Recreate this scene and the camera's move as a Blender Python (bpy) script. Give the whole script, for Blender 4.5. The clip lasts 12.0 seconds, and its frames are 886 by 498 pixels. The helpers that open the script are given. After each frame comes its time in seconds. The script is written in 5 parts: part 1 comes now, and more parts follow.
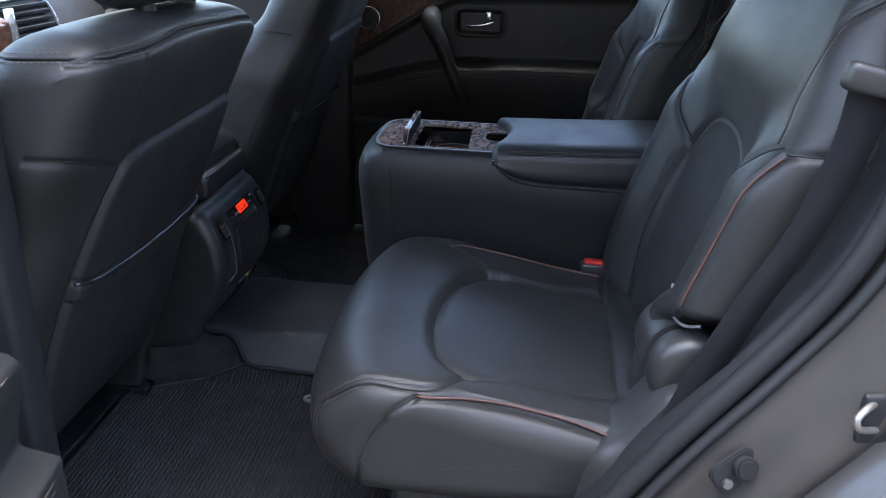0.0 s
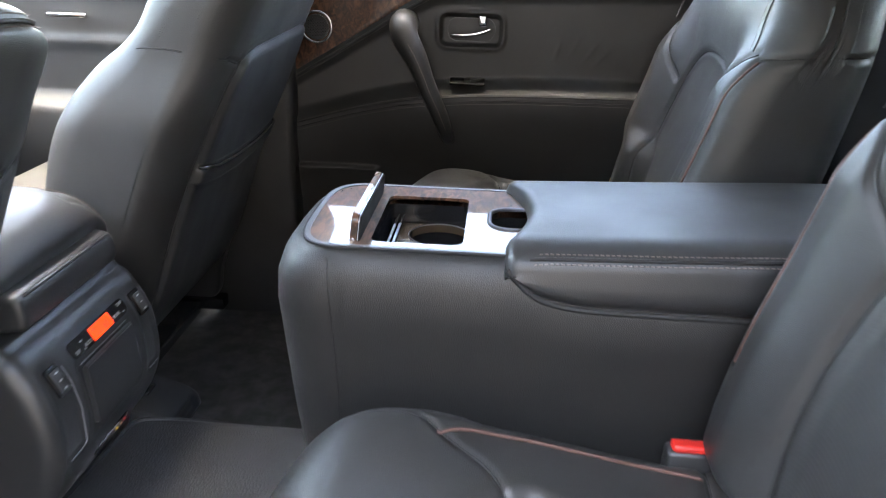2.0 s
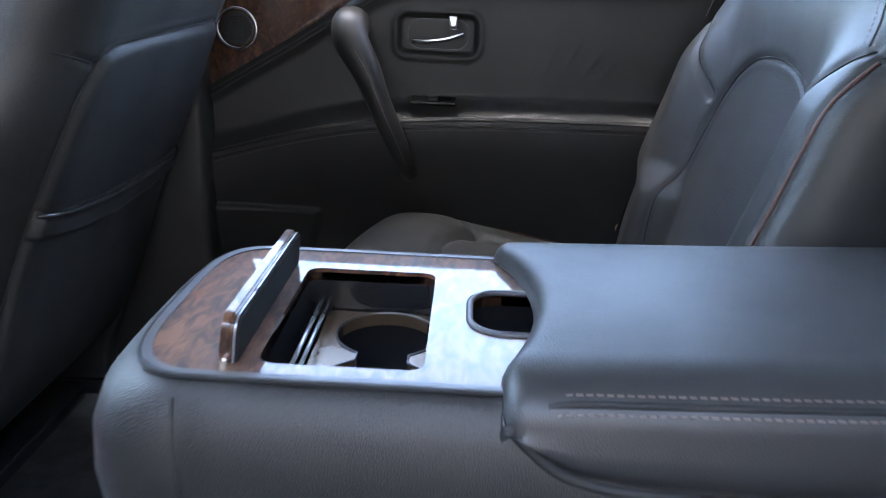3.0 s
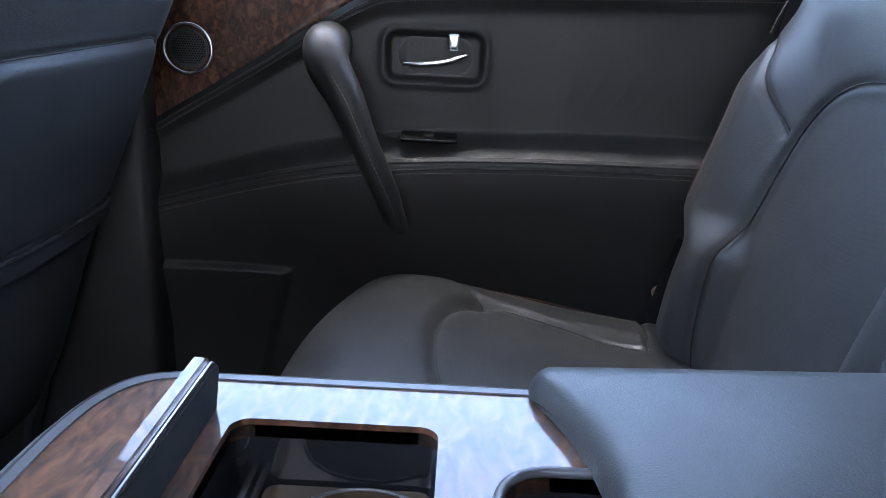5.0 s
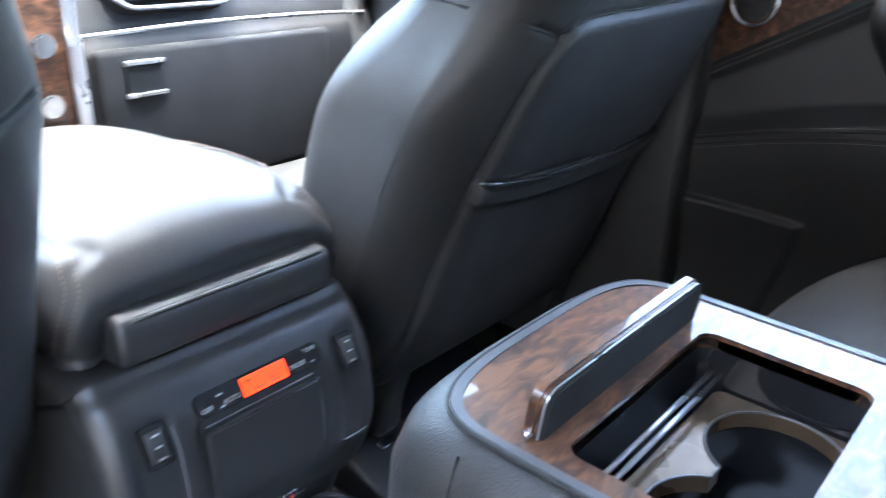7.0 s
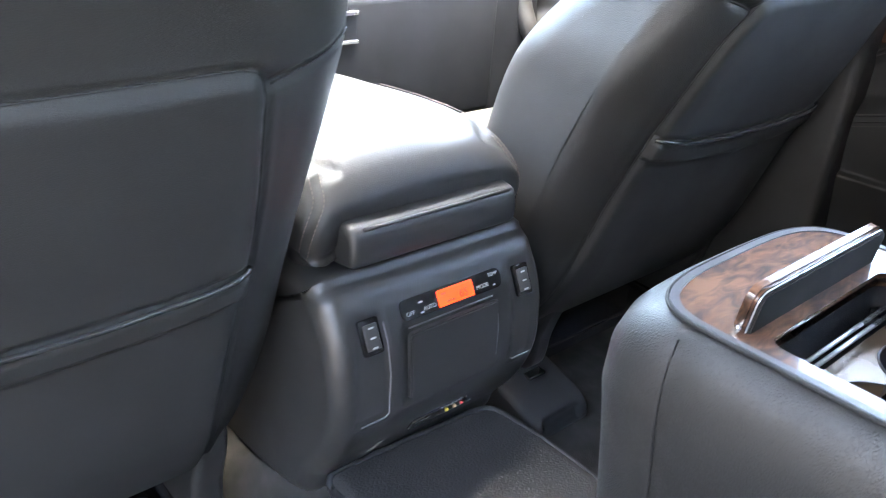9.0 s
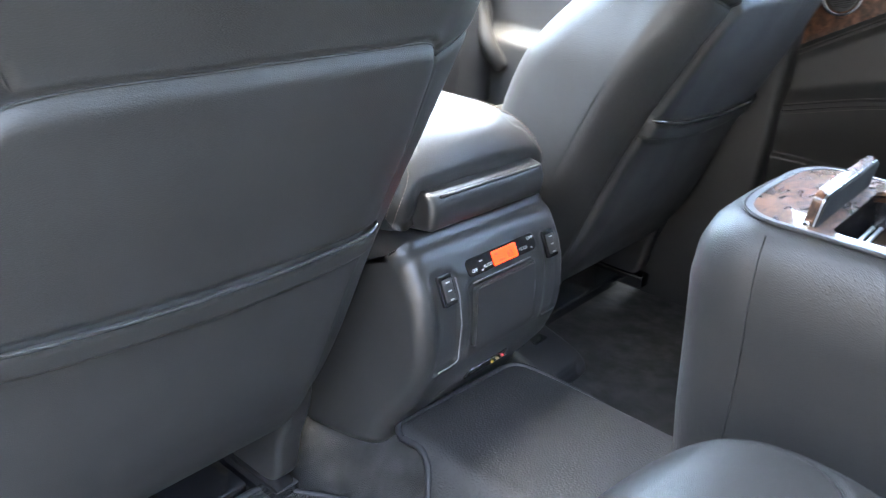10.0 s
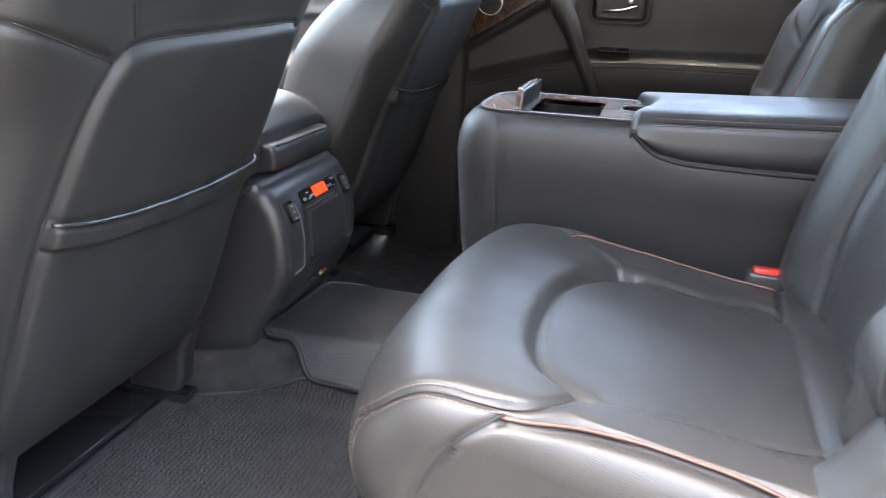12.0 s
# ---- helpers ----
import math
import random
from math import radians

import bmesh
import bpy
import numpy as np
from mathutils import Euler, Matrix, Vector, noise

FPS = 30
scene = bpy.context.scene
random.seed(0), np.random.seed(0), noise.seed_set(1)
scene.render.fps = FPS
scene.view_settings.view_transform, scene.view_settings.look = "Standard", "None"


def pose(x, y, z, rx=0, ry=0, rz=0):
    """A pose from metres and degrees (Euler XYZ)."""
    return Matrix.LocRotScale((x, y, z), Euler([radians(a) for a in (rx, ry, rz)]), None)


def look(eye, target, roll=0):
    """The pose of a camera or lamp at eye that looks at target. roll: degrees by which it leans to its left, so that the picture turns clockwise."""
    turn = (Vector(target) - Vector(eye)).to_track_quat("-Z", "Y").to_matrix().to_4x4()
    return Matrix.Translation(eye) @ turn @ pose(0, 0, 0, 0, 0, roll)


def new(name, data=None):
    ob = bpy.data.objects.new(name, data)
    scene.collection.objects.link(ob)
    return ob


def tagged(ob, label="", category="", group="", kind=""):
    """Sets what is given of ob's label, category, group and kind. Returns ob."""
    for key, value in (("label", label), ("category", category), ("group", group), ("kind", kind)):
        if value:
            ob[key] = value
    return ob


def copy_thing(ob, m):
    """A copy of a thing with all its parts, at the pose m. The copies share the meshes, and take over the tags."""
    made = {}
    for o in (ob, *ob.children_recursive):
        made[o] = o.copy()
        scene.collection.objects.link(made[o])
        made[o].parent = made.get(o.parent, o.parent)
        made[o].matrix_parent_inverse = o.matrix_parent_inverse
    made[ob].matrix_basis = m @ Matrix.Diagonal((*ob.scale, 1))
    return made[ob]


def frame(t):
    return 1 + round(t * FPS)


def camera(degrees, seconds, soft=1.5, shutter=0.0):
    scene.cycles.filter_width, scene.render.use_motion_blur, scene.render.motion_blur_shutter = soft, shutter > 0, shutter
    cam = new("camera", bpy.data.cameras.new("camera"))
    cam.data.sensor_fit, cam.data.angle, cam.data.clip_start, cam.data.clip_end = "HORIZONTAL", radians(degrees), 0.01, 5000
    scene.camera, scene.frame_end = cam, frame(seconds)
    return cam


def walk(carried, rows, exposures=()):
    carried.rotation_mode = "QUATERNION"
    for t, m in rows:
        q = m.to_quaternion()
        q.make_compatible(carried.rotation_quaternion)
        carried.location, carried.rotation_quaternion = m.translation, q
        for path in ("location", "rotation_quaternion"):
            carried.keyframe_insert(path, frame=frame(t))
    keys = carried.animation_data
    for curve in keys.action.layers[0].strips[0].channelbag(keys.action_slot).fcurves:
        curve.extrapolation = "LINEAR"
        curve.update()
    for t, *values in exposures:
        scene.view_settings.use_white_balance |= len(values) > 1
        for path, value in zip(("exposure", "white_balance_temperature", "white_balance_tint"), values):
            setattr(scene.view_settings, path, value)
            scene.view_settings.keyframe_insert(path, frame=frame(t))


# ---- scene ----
cam = camera(59.0, 12.0, soft=0.65, shutter=0.4)
METRES, EYE, TILT, LEAN, TURN = 2.7, 0.95, -22.5, -2.0, 6.0
ROWS = [
    (0.0, 0.0, 0.0, 0.0, 0.0, 0.0, 0.0),
    (0.5, 0.0085, 0.0447, 0.0095, 0.48, 0.16, 0.05),
    (1.0, 0.0195, 0.116, 0.0313, 0.79, 0.13, 0.06),
    (1.5, 0.0145, 0.1925, 0.0528, 0.01, 0.38, 0.3),
    (2.0, 0.0034, 0.2648, 0.0754, -1.15, 0.67, 1.02),
    (2.5, 0.0052, 0.3459, 0.0902, -2.41, 1.88, 1.54),
    (3.0, 0.0127, 0.426, 0.1021, -3.57, 2.96, 1.12),
    (3.5, 0.0131, 0.4876, 0.1138, -4.27, 3.66, 1.25),
    (5.5, 0.0168, 0.5274, 0.1316, -3.71, 5.19, 1.22),
    (6.0, 0.0179, 0.5102, 0.133, 4.88, 3.89, -2.41),
    (6.5, 0.0225, 0.4931, 0.1319, 18.72, 0.88, -8.02),
    (7.0, 0.0308, 0.4797, 0.1299, 32.31, -3.99, -13.37),
    (7.5, 0.0365, 0.4713, 0.1307, 40.75, -8.5, -16.62),
    (9.5, 0.0254, 0.3806, 0.0902, 39.35, -8.03, -18.51),
    (10.0, 0.0039, 0.3288, 0.0578, 31.12, -3.37, -15.31),
    (10.5, -0.0112, 0.2768, 0.027, 21.37, 1.21, -10.9),
    (11.0, -0.0099, 0.2193, -0.0031, 15.36, 3.6, -7.23),
    (11.5, -0.0131, 0.1694, -0.029, 11.55, 4.51, -4.98),
    (12.0, 0.004, 0.144, -0.04, 8.59, 3.83, -4.03),
]
walk(cam, [(t, pose(0, 0, EYE, TILT, LEAN, TURN) @ pose(METRES * x, METRES * y, METRES * z, 90 + pitch, roll, yaw)) for t, x, y, z, yaw, pitch, roll in ROWS],
     [(0.0, 3.90, 6500, 7), (0.3, 4.85, 6500, 7), (0.5, 5.30, 6700, 6), (1.0, 5.60, 7300, 6), (1.5, 5.70, 7700, 7), (2.0, 5.75, 7900, 7), (2.5, 5.60, 7200, 7), (3.0, 5.45, 6600, 7), (3.5, 5.40, 6300, 7), (5.5, 5.60, 6300, 8), (6.5, 5.90, 6400, 4), (7.5, 6.20, 6800, 5), (9.5, 6.55, 7400, 6), (10.0, 6.62, 7200, 4), (10.5, 6.60, 7700, 6), (12.0, 5.80, 7900, 8)])


# ---- light and sky ----
world = bpy.data.worlds.new("world")
scene.world = world
world.use_nodes = True
wn = world.node_tree
sky = wn.nodes.new("ShaderNodeTexSky")
sky.sky_type, sky.sun_disc = "NISHITA", False
sky.sun_elevation, sky.sun_rotation = radians(85), radians(-60)
wn.nodes["Background"].inputs["Strength"].default_value = 0.15
wn.links.new(sky.outputs["Color"], wn.nodes["Background"].inputs["Color"])
sun_data = bpy.data.lights.new("sun", "SUN")
sky.dust_density, sky.air_density, sky.ozone_density = 3.0, 0.9, 0.9
sun_data.energy, sun_data.angle, sun_data.color = 0.1, radians(12), (1.0, 0.95, 0.88)
sun = new("sun", sun_data)
sun.matrix_world = look((-0.755, 0.436, 9.96), (0, 0, 0))

CY = 1.765          # the car's centre line
SEAT_Y = 1.265      # middle of the left-hand seats


# ---- materials ----
def material(name, base, rough=0.5, metal=0.0, coat=0.0, grain=0.0, grain_scale=400.0, blotch=0.15, blotch_scale=9.0, spec=0.5, kind="noise", coat_rough=0.03):
    m = bpy.data.materials.new(name)
    m.use_nodes = True
    nt = m.node_tree
    p = nt.nodes["Principled BSDF"]
    p.inputs["Roughness"].default_value, p.inputs["Metallic"].default_value = rough, metal
    p.inputs["Coat Weight"].default_value, p.inputs["Coat Roughness"].default_value = coat, coat_rough
    p.inputs["Specular IOR Level"].default_value = spec
    tc = nt.nodes.new("ShaderNodeTexCoord")
    n1 = nt.nodes.new("ShaderNodeTexNoise")
    n1.inputs["Scale"].default_value, n1.inputs["Detail"].default_value = blotch_scale, 5
    nt.links.new(tc.outputs["Object"], n1.inputs["Vector"])
    ramp = nt.nodes.new("ShaderNodeMapRange")
    ramp.inputs["From Min"].default_value, ramp.inputs["From Max"].default_value = 0.3, 0.7
    ramp.inputs["To Min"].default_value, ramp.inputs["To Max"].default_value = 1 - blotch, 1 + blotch
    nt.links.new(n1.outputs["Fac"], ramp.inputs["Value"])
    mul = nt.nodes.new("ShaderNodeVectorMath")
    mul.operation = "SCALE"
    mul.inputs[0].default_value = base
    nt.links.new(ramp.outputs["Result"], mul.inputs["Scale"])
    nt.links.new(mul.outputs["Vector"], p.inputs["Base Color"])
    r2 = nt.nodes.new("ShaderNodeMapRange")
    r2.inputs["From Min"].default_value, r2.inputs["From Max"].default_value = 0.3, 0.7
    r2.inputs["To Min"].default_value, r2.inputs["To Max"].default_value = rough * 1.12, rough * 0.88
    nt.links.new(n1.outputs["Fac"], r2.inputs["Value"])
    nt.links.new(r2.outputs["Result"], p.inputs["Roughness"])
    if grain:
        if kind == "voronoi":
            g = nt.nodes.new("ShaderNodeTexVoronoi")
            g.feature = "DISTANCE_TO_EDGE"
            out = g.outputs["Distance"]
        else:
            g = nt.nodes.new("ShaderNodeTexNoise")
            g.inputs["Detail"].default_value = 3
            out = g.outputs["Fac"]
        g.inputs["Scale"].default_value = grain_scale
        nt.links.new(tc.outputs["Object"], g.inputs["Vector"])
        b = nt.nodes.new("ShaderNodeBump")
        b.inputs["Strength"].default_value, b.inputs["Distance"].default_value = grain, 0.001
        if kind == "voronoi":
            soft = nt.nodes.new("ShaderNodeTexNoise")
            soft.inputs["Scale"].default_value, soft.inputs["Detail"].default_value = 55, 3
            nt.links.new(tc.outputs["Object"], soft.inputs["Vector"])
            both = nt.nodes.new("ShaderNodeMath")
            both.operation = "MULTIPLY_ADD"
            both.inputs[1].default_value = 0.5
            nt.links.new(soft.outputs["Fac"], both.inputs[0])
            nt.links.new(out, both.inputs[2])
            out = both.outputs[0]
        nt.links.new(out, b.inputs["Height"])
        nt.links.new(b.outputs["Normal"], p.inputs["Normal"])
    return m


def perforated_leather(name, base, rough, across, along):
    """Leather with rows of fine holes along gently waving lines; across and along: the two axes of the panel."""
    m = material(name, base, rough, grain=0.0, blotch=0.1)
    nt = m.node_tree
    p = nt.nodes["Principled BSDF"]
    tc = nt.nodes.new("ShaderNodeTexCoord")
    sep = nt.nodes.new("ShaderNodeSeparateXYZ")
    nt.links.new(tc.outputs["Object"], sep.inputs[0])

    def op(kind, a, b=None, c=None):
        n = nt.nodes.new("ShaderNodeMath")
        n.operation = kind
        for i, v in enumerate((a, b, c)):
            if v is None:
                continue
            if isinstance(v, (int, float)):
                n.inputs[i].default_value = v
            else:
                nt.links.new(v, n.inputs[i])
        return n.outputs[0]
    u, v = sep.outputs[across], sep.outputs[along]
    wave = op("MULTIPLY", op("SINE", op("MULTIPLY", u, 36.0)), 0.0045)
    row = op("MULTIPLY", op("ADD", v, wave), 2 * math.pi / 0.0058)
    col = op("MULTIPLY", u, 2 * math.pi / 0.0042)
    dots = op("MULTIPLY", op("POWER", op("MULTIPLY_ADD", op("SINE", row), 0.5, 0.5), 2.0), op("MULTIPLY_ADD", op("SINE", col), 0.5, 0.5))
    b = nt.nodes.new("ShaderNodeBump")
    b.invert = True
    b.inputs["Strength"].default_value, b.inputs["Distance"].default_value = 0.10, 0.0010
    nt.links.new(dots, b.inputs["Height"])
    nt.links.new(b.outputs["Normal"], p.inputs["Normal"])
    return m


def wood_material(name):
    m = material(name, (0.2, 0.08, 0.03), 0.5, coat=1.0, blotch=0.2, spec=0.2)
    nt = m.node_tree
    p = nt.nodes["Principled BSDF"]
    tc = nt.nodes.new("ShaderNodeTexCoord")
    mp = nt.nodes.new("ShaderNodeMapping")
    p.inputs["Coat IOR"].default_value = 1.5
    mp.inputs["Scale"].default_value = (1.35, 0.5, 1.0)
    mp.inputs["Rotation"].default_value = (0, 0, 0.35)
    nt.links.new(tc.outputs["Object"], mp.inputs["Vector"])
    n = nt.nodes.new("ShaderNodeTexNoise")
    n.inputs["Scale"].default_value, n.inputs["Detail"].default_value, n.inputs["Distortion"].default_value = 74, 2.0, 0.9
    nt.links.new(mp.outputs["Vector"], n.inputs["Vector"])
    r = nt.nodes.new("ShaderNodeValToRGB")
    r.color_ramp.elements[0].position, r.color_ramp.elements[0].color = 0.32, (0.022, 0.0095, 0.005, 1)
    r.color_ramp.elements[1].position, r.color_ramp.elements[1].color = 0.70, (0.135, 0.060, 0.029, 1)
    e = r.color_ramp.elements.new(0.48)
    e.color = (0.062, 0.026, 0.0125, 1)
    nt.links.new(n.outputs["Fac"], r.inputs["Fac"])
    nt.links.new(r.outputs["Color"], p.inputs["Base Color"])
    return m


def ribbed_mat(name, base):
    m = material(name, base, 0.85, grain=0.0, blotch=0.3, blotch_scale=20)
    nt = m.node_tree
    p = nt.nodes["Principled BSDF"]
    tc = nt.nodes.new("ShaderNodeTexCoord")
    w = nt.nodes.new("ShaderNodeTexWave")
    w.bands_direction = "X"
    w.inputs["Scale"].default_value, w.inputs["Distortion"].default_value = 34, 4.5
    w.inputs["Detail"].default_value, w.inputs["Detail Scale"].default_value = 3, 2.5
    nt.links.new(tc.outputs["Object"], w.inputs["Vector"])
    n = nt.nodes.new("ShaderNodeTexNoise")
    n.inputs["Scale"].default_value, n.inputs["Detail"].default_value = 420, 4
    nt.links.new(tc.outputs["Object"], n.inputs["Vector"])
    add = nt.nodes.new("ShaderNodeMath")
    add.operation = "ADD"
    nt.links.new(w.outputs["Fac"], add.inputs[0])
    nt.links.new(n.outputs["Fac"], add.inputs[1])
    # grooves shaded darker in the base colour too, in step with the bump
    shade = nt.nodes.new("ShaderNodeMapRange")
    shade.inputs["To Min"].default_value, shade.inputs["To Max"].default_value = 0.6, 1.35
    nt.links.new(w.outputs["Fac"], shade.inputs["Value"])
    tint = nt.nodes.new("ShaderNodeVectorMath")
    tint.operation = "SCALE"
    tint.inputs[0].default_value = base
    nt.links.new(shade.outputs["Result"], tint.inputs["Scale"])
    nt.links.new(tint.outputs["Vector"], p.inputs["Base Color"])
    b = nt.nodes.new("ShaderNodeBump")
    b.inputs["Strength"].default_value, b.inputs["Distance"].default_value = 1.0, 0.006
    nt.links.new(add.outputs[0], b.inputs["Height"])
    nt.links.new(b.outputs["Normal"], p.inputs["Normal"])
    return m


def glow(name, colour, strength):
    m = bpy.data.materials.new(name)
    m.use_nodes = True
    p = m.node_tree.nodes["Principled BSDF"]
    p.inputs["Base Color"].default_value = (*colour, 1)
    p.inputs["Emission Color"].default_value = (*colour, 1)
    p.inputs["Emission Strength"].default_value = strength
    return m


def glass_material(name):
    m = bpy.data.materials.new(name)
    m.use_nodes = True
    nt = m.node_tree
    p = nt.nodes["Principled BSDF"]
    p.inputs["Base Color"].default_value = (0.46, 0.50, 0.50, 1)
    p.inputs["Roughness"].default_value = 0.0
    p.inputs["Transmission Weight"].default_value = 1.0
    p.inputs["IOR"].default_value = 1.02
    return m


LEATHER = material("black_leather", (0.021, 0.0208, 0.0202), 0.43, spec=0.45, grain=0.32, grain_scale=480, kind="voronoi", blotch=0.12)
GRAIN_LEATHER = material("pebbled_leather", (0.020, 0.0195, 0.0188), 0.42, spec=0.42, grain=0.6, grain_scale=430, kind="voronoi", blotch=0.12)
BACK_VINYL = material("black_vinyl", (0.021, 0.021, 0.0208), 0.46, spec=0.4, grain=0.3, grain_scale=520, kind="voronoi", blotch=0.1)
PERF_SEAT = perforated_leather("perforated_leather", (0.022, 0.022, 0.0215), 0.42, 1, 0)
PERF_BACK = perforated_leather("perforated_leather_back", (0.022, 0.022, 0.0215), 0.42, 1, 2)
PLASTIC = material("black_plastic", (0.024, 0.024, 0.024), 0.36, grain=0.25, grain_scale=900)
SOFT_PLASTIC = material("soft_black_plastic", (0.022, 0.022, 0.022), 0.5, grain=0.3, grain_scale=700, kind="voronoi")
GLOSS_BLACK = material("gloss_black", (0.012, 0.012, 0.013), 0.12, blotch=0.05)
WOOD = wood_material("burl_wood_lacquer")
CHROME = material("chrome", (0.75, 0.75, 0.76), 0.12, metal=1.0, blotch=0.04)
SATIN = material("satin_silver", (0.42, 0.43, 0.45), 0.28, metal=0.8, blotch=0.05)
PIPING = material("copper_piping", (0.085, 0.040, 0.030), 0.5, blotch=0.2)
THREAD = material("grey_thread", (0.16, 0.125, 0.11), 0.7, blotch=0.2)
DARK_THREAD = material("dark_thread", (0.10, 0.09, 0.085), 0.7, blotch=0.2)
CARPET = material("black_carpet", (0.021, 0.021, 0.021), 0.95, spec=0.2, grain=1.0, grain_scale=600, blotch=0.35, blotch_scale=30)
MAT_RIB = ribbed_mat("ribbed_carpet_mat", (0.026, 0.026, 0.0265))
MAT_RUBBER = material("rubber_mat", (0.018, 0.018, 0.0185), 0.45, grain=1.0, grain_scale=170, kind="voronoi", blotch=0.25)
RUBBER = material("rubber_seal", (0.013, 0.014, 0.016), 0.6, spec=0.35, grain=0.15, blotch=0.2)
PAINT = material("grey_paint", (0.036, 0.033, 0.031), 0.36, metal=0.25, coat=0.35, blotch=0.2, grain=0.05, grain_scale=1500, coat_rough=0.1)
STEEL = material("zinc_steel", (0.36, 0.35, 0.33), 0.48, metal=1.0, blotch=0.15)
RED = material("red_plastic", (0.48, 0.02, 0.015), 0.35, blotch=0.08)
ORANGE = glow("orange_display", (1.0, 0.040, 0.004), 0.045)
PRINT = material("pale_print", (0.42, 0.42, 0.41), 0.6)
DIGIT = material("display_digits", (0.12, 0.02, 0.01), 0.6)
SEAM = material("seam_line", (0.012, 0.012, 0.012), 0.7)
PIPE_BLACK = material("glossy_black_welt", (0.02, 0.02, 0.02), 0.2, spec=0.8)
WEBBING = material("belt_webbing", (0.010, 0.010, 0.012), 0.85, spec=0.2, grain=0.8, grain_scale=700)
HEADLINER = material("headliner_cloth", (0.52, 0.52, 0.52), 0.9, grain=0.3, grain_scale=500)
YELLOW = material("yellow_plastic", (0.6, 0.42, 0.05), 0.4)
TAN = material("tan_label", (0.5, 0.33, 0.2), 0.6)
WHITE = material("white_tag", (0.42, 0.41, 0.39), 0.6)
ASPHALT = material("worn_asphalt", (0.085, 0.083, 0.08), 0.9, grain=0.8, grain_scale=120)
GLASS = glass_material("window_glass")
LID_BLACK = material("satin_black", (0.016, 0.016, 0.016), 0.85, spec=0.1)
DARK_SATIN = material("dark_satin_metal", (0.20, 0.20, 0.21), 0.3, metal=0.8)
EDGE = material("pale_edge", (0.13, 0.13, 0.135), 0.4)
SHADE = glass_material("shaded_glass")
SHADE.node_tree.nodes["Principled BSDF"].inputs["Base Color"].default_value = (0.36, 0.39, 0.42, 1)
TINT = glass_material("privacy_glass")
TINT.node_tree.nodes["Principled BSDF"].inputs["Base Color"].default_value = (0.42, 0.44, 0.45, 1)
DASH = material("dark_dash_skin", (0.012, 0.013, 0.015), 0.6, spec=0.25, grain=0.3, grain_scale=500)
TRIM_GREY = material("grey_satin_bezel", (0.065, 0.065, 0.07), 0.35, blotch=0.08)
PAD_LEATHER = material("worn_black_leather", (0.023, 0.023, 0.023), 0.42, spec=0.5, grain=0.26, grain_scale=420, kind="voronoi", blotch=0.15)
# for the added outside wall; pale enough to bounce warm fill into the cabin
BOUNCE_WALL = material("brown_bounce_wall", (0.34, 0.29, 0.245), 0.9, grain=0.8, grain_scale=60, blotch=0.3, blotch_scale=2)
BRONZE = material("bronze_film", (0.14, 0.095, 0.06), 0.25, metal=0.5)


# ---- mesh helpers ----
def link_mesh(name, verts, faces, mat, parent=None, label="", smooth=True):
    me = bpy.data.meshes.new(name)
    me.from_pydata([tuple(v) for v in verts], [], [tuple(f) for f in faces])
    me.materials.append(mat)
    if smooth:
        me.polygons.foreach_set("use_smooth", [True] * len(me.polygons))
    me.update()
    ob = new(name, me)
    ob.parent = parent
    if label:
        ob["label"] = label
    return ob


def thing(name, label, category, at=(0, 0, 0), group="", kind=""):
    e = new(name)
    e.location = at
    e.empty_display_size = 0.05
    return tagged(e, label, category, group, kind)


def part(name, bm, mat, parent=None, label="", smooth=True):
    bmesh.ops.recalc_face_normals(bm, faces=bm.faces)
    me = bpy.data.meshes.new(name)
    bm.to_mesh(me)
    bm.free()
    me.materials.append(mat)
    if smooth:
        me.polygons.foreach_set("use_smooth", [True] * len(me.polygons))
        me.set_sharp_from_angle(angle=radians(38))
    ob = new(name, me)
    ob.parent = parent
    if label:
        ob["label"] = label
    return ob


def box_bm(x0, x1, y0, y1, z0, z1, bevel=0.004, seg=3):
    bm = bmesh.new()
    bmesh.ops.create_cube(bm, size=1.0)
    for v in bm.verts:
        v.co = Vector(((x0 + x1) / 2 + v.co.x * (x1 - x0), (y0 + y1) / 2 + v.co.y * (y1 - y0), (z0 + z1) / 2 + v.co.z * (z1 - z0)))
    if bevel:
        bmesh.ops.bevel(bm, geom=bm.edges[:], offset=bevel, segments=seg, profile=0.5, affect="EDGES")
    return bm


def moved(bm, m):
    bmesh.ops.transform(bm, matrix=m, verts=bm.verts[:])
    return bm


def cyl_bm(r, h, n=24, bevel=0.0, r2=None):
    bm = bmesh.new()
    bmesh.ops.create_cone(bm, cap_ends=True, segments=n, radius1=r, radius2=r if r2 is None else r2, depth=h)
    if bevel:
        bmesh.ops.bevel(bm, geom=[e for e in bm.edges if len(e.link_faces) == 2 and any(len(f.verts) > 4 for f in e.link_faces)], offset=bevel, segments=2, affect="EDGES")
    return bm


